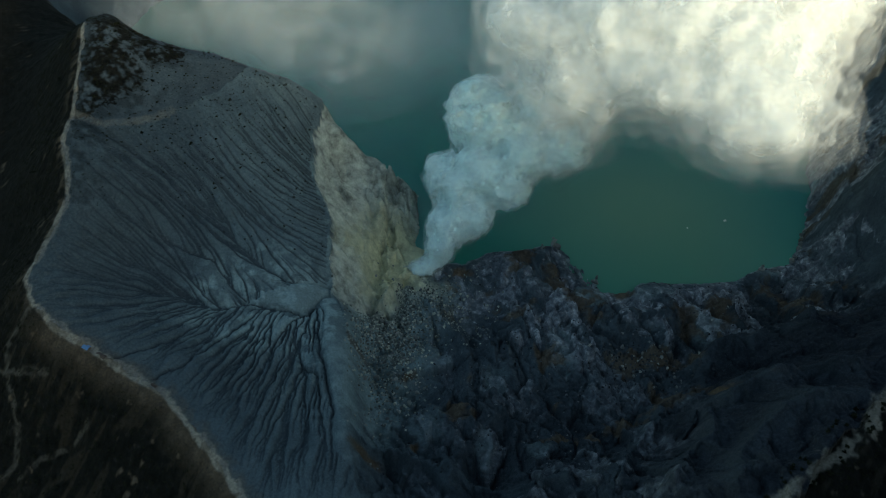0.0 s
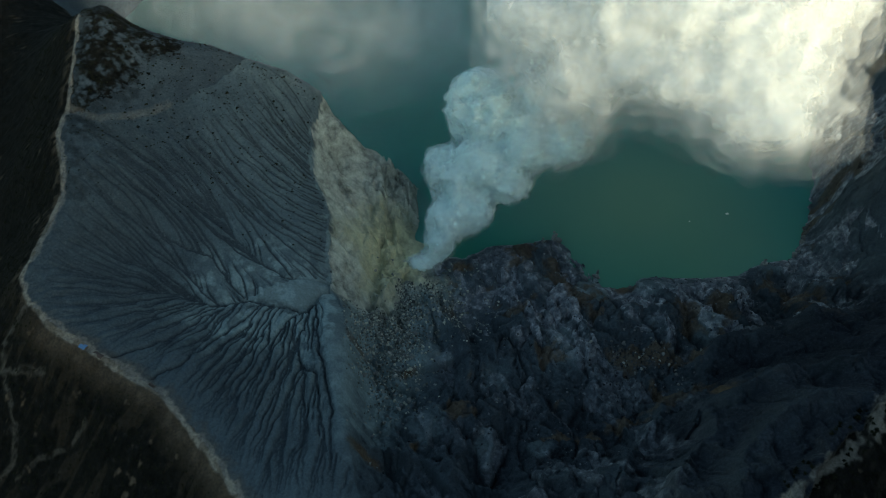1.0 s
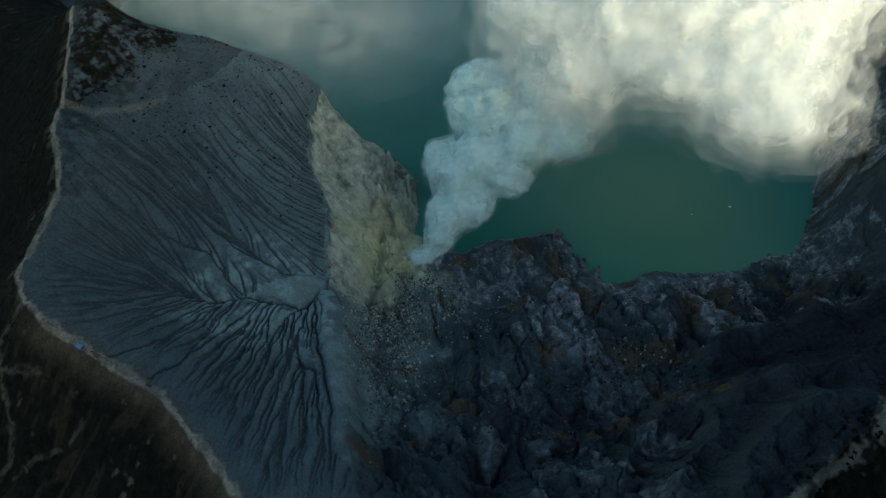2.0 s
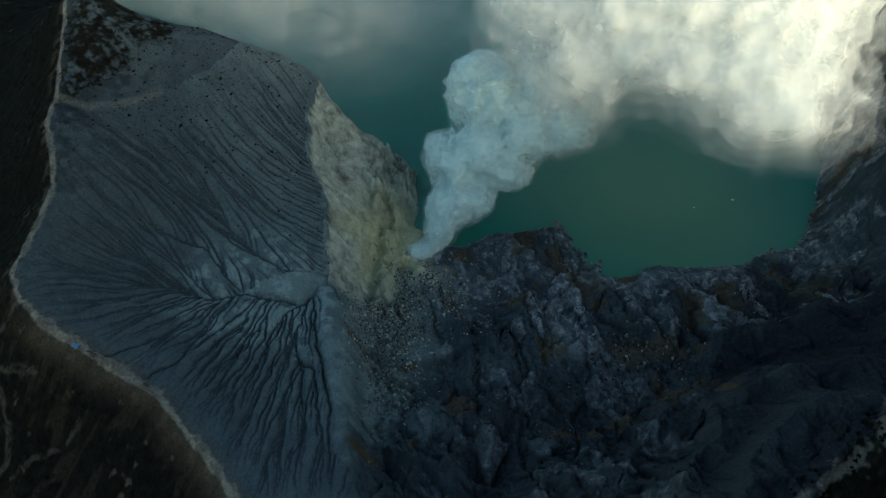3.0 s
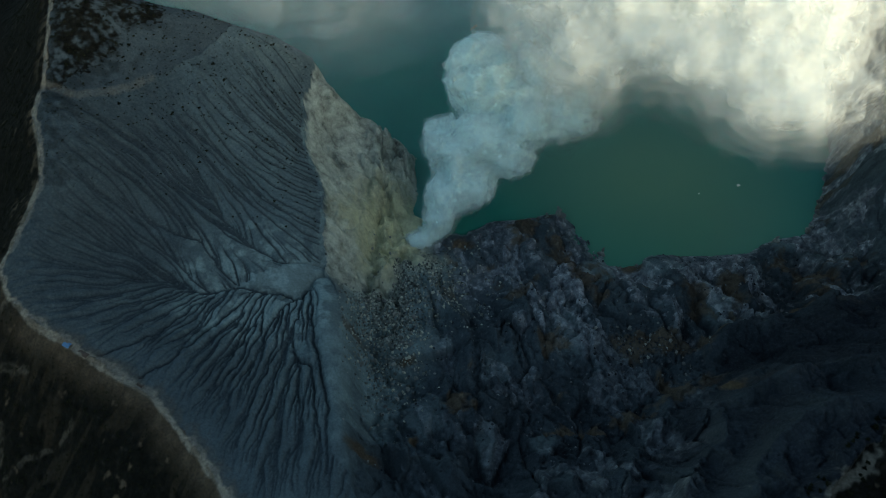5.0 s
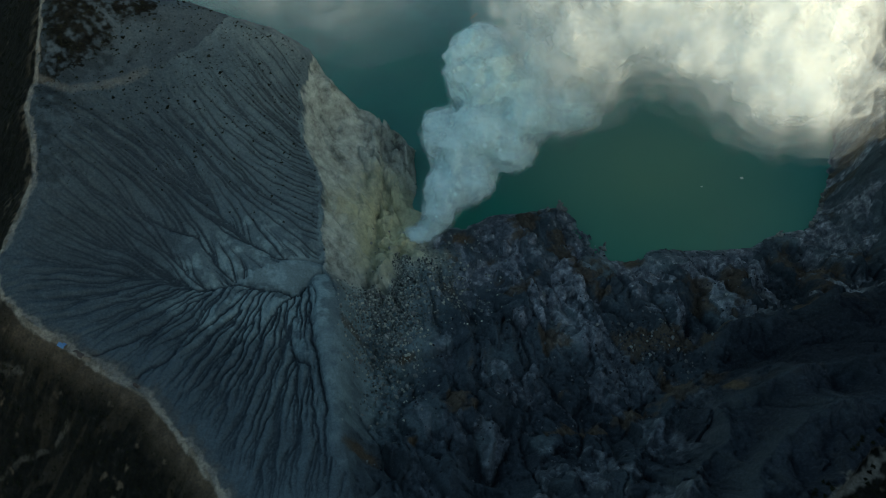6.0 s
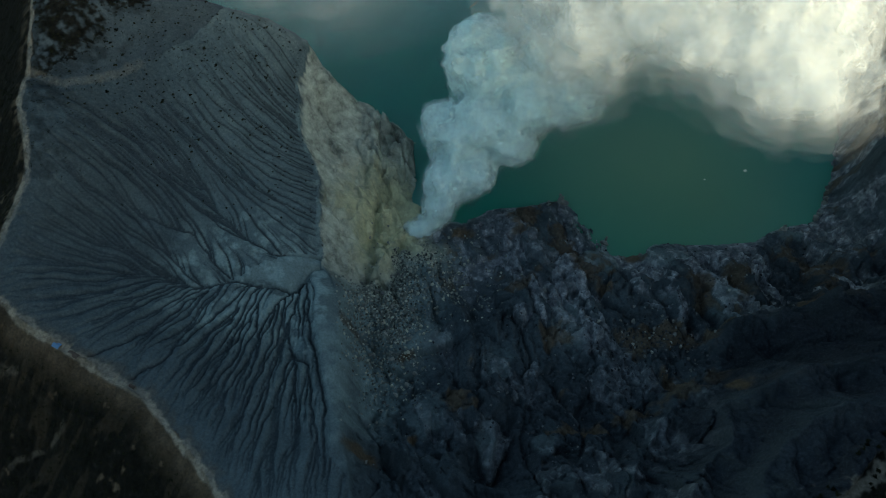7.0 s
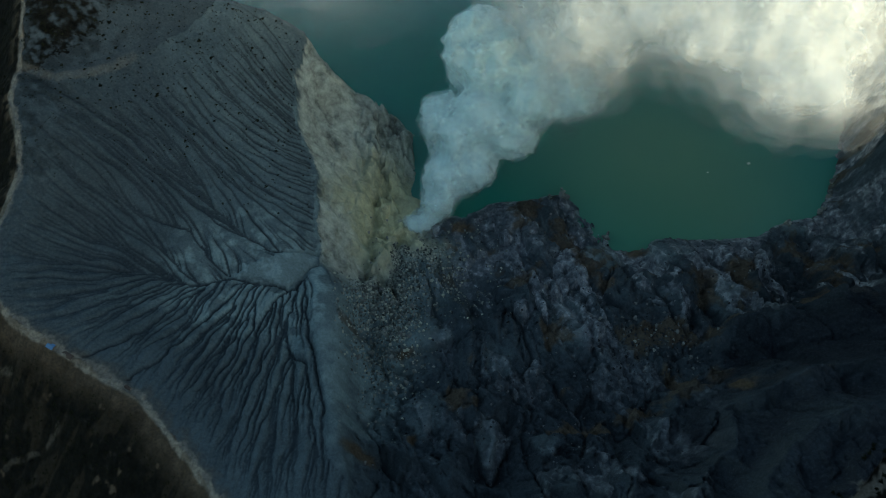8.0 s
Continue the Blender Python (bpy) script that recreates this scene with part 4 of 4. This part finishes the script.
while len(spots) < 290:
    x, y = rng.uniform(-415, -150), rng.uniform(690, 945)
    if y > 780 + rng.uniform(-60, 60) - 0.25 * (x + 415) and mask_at(in_bowl | in_hollow | (in_crater & ~in_floor), x, y) and mask_at(track, x, y) < 0.3 and rng.random() < step(y, 640, 860) * 0.9 + 0.1:
        spots.append((x, y, rng.uniform(1.0, 2.0) + rng.random() ** 4 * 2.0, "shrubs on the ash slope"))
for _ in range(46):
    u, off = rng.random(), rng.choice((-1, 1)) * rng.uniform(5, 14)
    x, y = (262 + u * 135, 312 + u * 118)
    spots.append((x + off * 0.7, y - off * 0.7, rng.uniform(2.0, 4.0), "shrubs along the south-east rim"))
for n, (x, y, size, group) in enumerate(spots):
    m = Matrix.LocRotScale((x, y, ground_at(x, y) - 0.05), Euler((0, 0, rng.uniform(0, 6.28))), (size, size, size * 0.85))
    kind = shrub_kinds[n % 3]
    if n < 3:
        bush = kind
    else:
        bush = copy_thing(kind, Matrix.Identity(4))
    bush.matrix_basis = m
    where_text = "bare grey ash" if "ash" in group else "the worn crater rim"
    tagged(bush, "low dark green shrub growing on " + where_text, "shrub", group)

# low scrub on the outer slopes and in the hollow under the rim, and tufts over the ash
def scrub_patch(name, label, leaves, spot, allowed, least, most):
    verts, quads = [], []
    while len(quads) < leaves:
        x, y = spot()
        if not allowed(x, y):
            continue
        z, size = ground_at(x, y), rng.uniform(least, most)
        for _ in range(14):
            c = Vector((x + rng.gauss(0, 0.4) * size, y + rng.gauss(0, 0.4) * size, z + abs(rng.gauss(0.25, 0.3)) * size))
            turn = Euler((rng.uniform(-1, 1), rng.uniform(-1, 1), rng.uniform(0, 6.28))).to_matrix()
            s = rng.uniform(0.15, 0.4) * size
            n = len(verts)
            verts += [c + turn @ Vector(p) * s for p in ((-1, 0, 0), (0, -0.6, 0.2), (1, 0, 0), (0, 0.6, 0.2))]
            quads.append((n, n + 1, n + 2, n + 3))
    data = bpy.data.meshes.new(name)
    data.from_pydata(verts, [], quads)
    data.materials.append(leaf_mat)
    return tagged(new(name, data), label, "scrub", kind="stuff")


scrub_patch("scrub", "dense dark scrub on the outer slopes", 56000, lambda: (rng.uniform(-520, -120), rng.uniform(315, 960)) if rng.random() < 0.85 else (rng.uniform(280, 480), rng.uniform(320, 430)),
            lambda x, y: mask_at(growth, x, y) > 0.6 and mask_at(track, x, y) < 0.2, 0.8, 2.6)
scrub_patch("tufts", "small dark tufts scattered over the upper ash slope", 14000, lambda: (rng.uniform(-440, -150), rng.uniform(660, 950)),
            lambda x, y: mask_at(in_bowl | (in_crater & ~in_floor), x, y) and mask_at(track, x, y) < 0.3 and rng.random() < step(y - 0.35 * (x + 300) + 30 * mask_at(patchy, x, y), 670, 840), 0.9, 2.0)

# boulders of the scree below the sulphur slope
boulder_kinds = []
for k in range(5):
    data = bpy.data.meshes.new("boulder")
    bm = stone_mesh(rng)
    bm.to_mesh(data)
    bm.free()
    data.materials.append(stone_mat)
    boulder_kinds.append(data)


def scree_spot():
    if rng.random() < 0.7:
        return rng.gauss(-58, 20), rng.gauss(620, 62)
    if rng.random() < 0.5:
        return rng.gauss(245, 30), rng.gauss(590, 26)
    return rng.uniform(-20, 420), rng.uniform(430, 730)


for k in range(240):
    x, y = scree_spot()
    while not mask_at(in_floor, x, y) or mask_at(in_lake, x, y) or mask_at(hill, x, y) > 0.2 or ground_at(x, y) < 2:
        x, y = scree_spot()
    size = rng.uniform(1.3, 2.3) + rng.random() ** 4 * 2.4
    stone = new("boulder", boulder_kinds[k % 5])
    stone.matrix_basis = Matrix.LocRotScale((x, y, ground_at(x, y) + 0.2 * size), Euler((rng.uniform(-0.4, 0.4), rng.uniform(-0.4, 0.4), rng.uniform(0, 6.28))), (size, size * rng.uniform(0.7, 1.0), size))
    tagged(stone, "large angular grey boulder half sunk in scree" if size > 2.6 else "angular grey boulder lying on scree", "boulder", "boulders of the scree")

def rubble_heap(name, label, count, spot, least, most, mat, seed):
    """Broken stones too many to count, each a cut block of its own."""
    dice = np.random.default_rng(seed)
    cube = np.array([(x, y, z) for x in (-1, 1) for y in (-1, 1) for z in (-1, 1)], float)
    sides = np.array([(0, 1, 3, 2), (4, 6, 7, 5), (0, 4, 5, 1), (2, 3, 7, 6), (0, 2, 6, 4), (1, 5, 7, 3)])
    points, quads, n = [], [], 0
    while n < count:
        x, y = spot()
        if not mask_at(in_floor, x, y) or mask_at(hill, x, y) > 0.3 or mask_at(sulphur, x, y) > 0.65 or ground_at(x, y) < 1.5:
            continue
        size = least + (most - least) * dice.random() ** 3
        v = cube * (0.62 + 0.38 * dice.random((8, 3))) * (0.5 + 0.5 * dice.random(3))
        turn = np.array(Euler((dice.uniform(-0.7, 0.7), dice.uniform(-0.7, 0.7), dice.uniform(0, 6.28))).to_matrix())
        points.append((v * size) @ turn.T + (x, y, ground_at(x, y) + 0.2 * size))
        quads.append(sides + 8 * n)
        n += 1
    data = bpy.data.meshes.new(name)
    data.from_pydata(np.concatenate(points).tolist(), [], np.concatenate(quads).tolist())
    data.materials.append(mat)
    return tagged(new(name, data), label, "rubble", kind="stuff")


def foot_spot():
    return (rng.gauss(-66, 22), rng.gauss(655, 58)) if rng.random() < 0.75 else (rng.gauss(-20, 40), rng.gauss(690, 30))


def crag_spot():
    return (rng.gauss(240, 34), rng.gauss(585, 30)) if rng.random() < 0.25 else (rng.uniform(-70, 470), rng.uniform(420, 780))


rubble_heap("rubble", "scree of broken pale greenish grey stones", 6000, foot_spot, 0.5, 2.2, rubble_mat, 3)
rubble_heap("rock_debris", "dark broken blocks lying among the crags", 2200, crag_spot, 0.5, 1.8, debris_mat, 8)

# stacks of rock that stand out over the water's edge
for x, y, height, label in ((152, 803, 22, "tall dark leaning stack of rock above the lake"), (203, 750, 16, "slim pale stack of rock at the lake's edge"),
                            (423, 760, 18, "knobbly grey stack of rock at the lake's edge"), (478, 786, 16, "low pale stack of rock on the shore"), (505, 836, 18, "pale broken rock stack on the steep shore"), (494, 812, 14, "squat grey rock stack under the eastern wall"), (136, 806, 11, "short dark rock stack on the headland")):
    stack = tagged(new("rock_stack"), label, "rock", "rock stacks on the shore")
    base = max(ground_at(x, y), 0) - 2
    stack.location = (x, y, base)
    z, wide = 0.0, height * 0.36
    for k in range(4):
        tall = height * (0.36, 0.3, 0.24, 0.16)[k]
        bm = stone_mesh(rng, 0.35)
        bmesh.ops.transform(bm, matrix=Matrix.LocRotScale((rng.uniform(-0.15, 0.15) * height, rng.uniform(-0.1, 0.1) * height, z + tall * 0.5), Euler((rng.uniform(-0.3, 0.3), rng.uniform(-0.3, 0.3), rng.uniform(0, 6))), (wide, wide * 0.8, tall)), verts=bm.verts)
        part("stone", bm, stone_mat, stack)
        z += tall * 0.8
        wide *= 0.72

# the shelters beside the rim track
tarp_mat, t, bsdf, out = material("blue_tarpaulin")
geo = t.nodes.new("ShaderNodeNewGeometry")
t.links.new(ramp(t, noise_node(t, 0.8, 5, 0.6, geo.outputs["Position"]), [(0.3, (0.03, 0.09, 0.2)), (0.7, (0.06, 0.16, 0.33))]), bsdf.inputs["Base Color"])
bsdf.inputs["Roughness"].default_value = 0.5
rust_mat, t, bsdf, out = material("rusty_sheet")
geo = t.nodes.new("ShaderNodeNewGeometry")
t.links.new(ramp(t, noise_node(t, 0.7, 6, 0.7, geo.outputs["Position"]), [(0.3, (0.015, 0.009, 0.007)), (0.7, (0.06, 0.035, 0.025))]), bsdf.inputs["Base Color"])
bsdf.inputs["Roughness"].default_value = 0.7
wood_mat, t, bsdf, out = material("weathered_wood")
geo = t.nodes.new("ShaderNodeNewGeometry")
t.links.new(ramp(t, noise_node(t, 2.0, 5, 0.6, geo.outputs["Position"]), [(0.3, (0.05, 0.04, 0.03)), (0.7, (0.14, 0.115, 0.09))]), bsdf.inputs["Base Color"])


def box_mesh(sx, sy, sz, at=(0, 0, 0), turn=(0, 0, 0)):
    bm = bmesh.new()
    bmesh.ops.create_cube(bm, size=1)
    bmesh.ops.transform(bm, matrix=Matrix.LocRotScale(at, Euler(turn), (sx, sy, sz)), verts=bm.verts)
    bmesh.ops.bevel(bm, geom=bm.edges[:], offset=0.03, segments=1, affect="EDGES")
    return bm


def shelter(name, label, x, y, heading, length, width, height, roof_mat):
    hut = tagged(new(name), label, "hut", "shelters beside the rim track")
    low = min(ground_at(x + a, y + b) for a in (-3, 0, 3) for b in (-3, 0, 3))
    hut.matrix_basis = pose(x, y, low, 0, 0, heading)
    for sx in (-1, 0, 1):
        for sy in (-1, 1):
            part("post", box_mesh(0.14, 0.14, height + 1.4, (sx * (length / 2 - 0.3), sy * (width / 2 - 0.3), height / 2 - 0.3)), wood_mat, hut)
    part("back_wall", box_mesh(length - 0.5, 0.08, height, (0, width / 2 - 0.2, height / 2)), wood_mat, hut)
    for sx in (-1, 1):
        part("side_wall", box_mesh(0.08, width - 0.8, height, (sx * (length / 2 - 0.2), 0, height / 2)), wood_mat, hut)
    pitch = math.atan2(1.1, width / 2)
    for sy in (-1, 1):
        part("roof_slope", box_mesh(length, width / 2 / math.cos(pitch) + 0.35, 0.07, (0, sy * width / 4, height + 0.5), (-sy * pitch, 0, 0)), roof_mat, hut)
    part("ridge_cap", box_mesh(length, 0.3, 0.1, (0, 0, height + 1.09)), roof_mat, hut)
    return hut


shelter("tarpaulin_shelter", "open wooden shelter under a bright blue tarpaulin roof", -357, 514, -28, 8.0, 5.5, 2.2, tarp_mat)
shelter("tin_hut", "long low hut with a rusty dark brown sheet roof", -341, 506.5, -30, 12.0, 4.5, 2.2, rust_mat)
shelter("tin_hut", "small low hut with a rusty dark brown sheet roof", -286, 481.5, -32, 7.0, 3.0, 1.8, rust_mat)

# what floats on the lake
white_mat, t, bsdf, out = material("chalky_paint")
geo = t.nodes.new("ShaderNodeNewGeometry")
t.links.new(ramp(t, noise_node(t, 2.0, 4, 0.6, geo.outputs["Position"]), [(0.3, (0.45, 0.43, 0.36)), (0.7, (0.7, 0.68, 0.6))]), bsdf.inputs["Base Color"])
for x, y, size in ((406, 870, 1.3), (349, 855, 0.7)):
    raft = tagged(new("raft"), "small pale raft floating on the green lake", "raft", "rafts on the lake")
    raft.matrix_basis = pose(x, y, 0.0, 0, 0, 20)
    for k in (-1, 1):
        bm = bmesh.new()
        bmesh.ops.create_cone(bm, cap_ends=True, segments=12, radius1=0.35 * size, radius2=0.35 * size, depth=3.4 * size)
        bmesh.ops.transform(bm, matrix=Matrix.LocRotScale((0, k * 0.9 * size, 0.1 * size), Euler((0, 1.5708, 0)), None), verts=bm.verts)
        part("pontoon", bm, white_mat, raft)
    part("deck", box_mesh(3.0 * size, 2.4 * size, 0.12 * size, (0, 0, 0.5 * size)), white_mat, raft)
scum_mat, t, bsdf, out = material("sulphur_scum")
geo = t.nodes.new("ShaderNodeNewGeometry")
t.links.new(ramp(t, noise_node(t, 0.3, 6, 0.7, geo.outputs["Position"]), [(0.3, (0.08, 0.13, 0.085)), (0.7, (0.2, 0.15, 0.07))]), bsdf.inputs["Base Color"])
bsdf.inputs["Roughness"].default_value = 0.8
for x, y, length, width, heading in ((52, 1222, 26, 6, 48), (80, 1250, 16, 4, 40)):
    bm = bmesh.new()
    bmesh.ops.create_circle(bm, cap_ends=True, segments=48, radius=1.0)
    for v in bm.verts:
        a = math.atan2(v.co.y, v.co.x)
        v.co *= 0.75 + 0.5 * noise.noise(Vector((math.cos(a) * 2 + x, math.sin(a) * 2, 0)))
        v.co.x, v.co.y = v.co.x * length / 2, v.co.y * width / 2
    ext = bmesh.ops.extrude_face_region(bm, geom=bm.faces[:])
    bmesh.ops.translate(bm, vec=(0, 0, 0.12), verts=[g for g in ext["geom"] if isinstance(g, bmesh.types.BMVert)])
    scum = part("scum_raft", bm, scum_mat, None)
    scum.matrix_basis = pose(x, y, -0.04, 0, 0, heading)
    tagged(scum, "thin floating streak of yellow-brown sulphur scum", "scum", "scum on the lake")
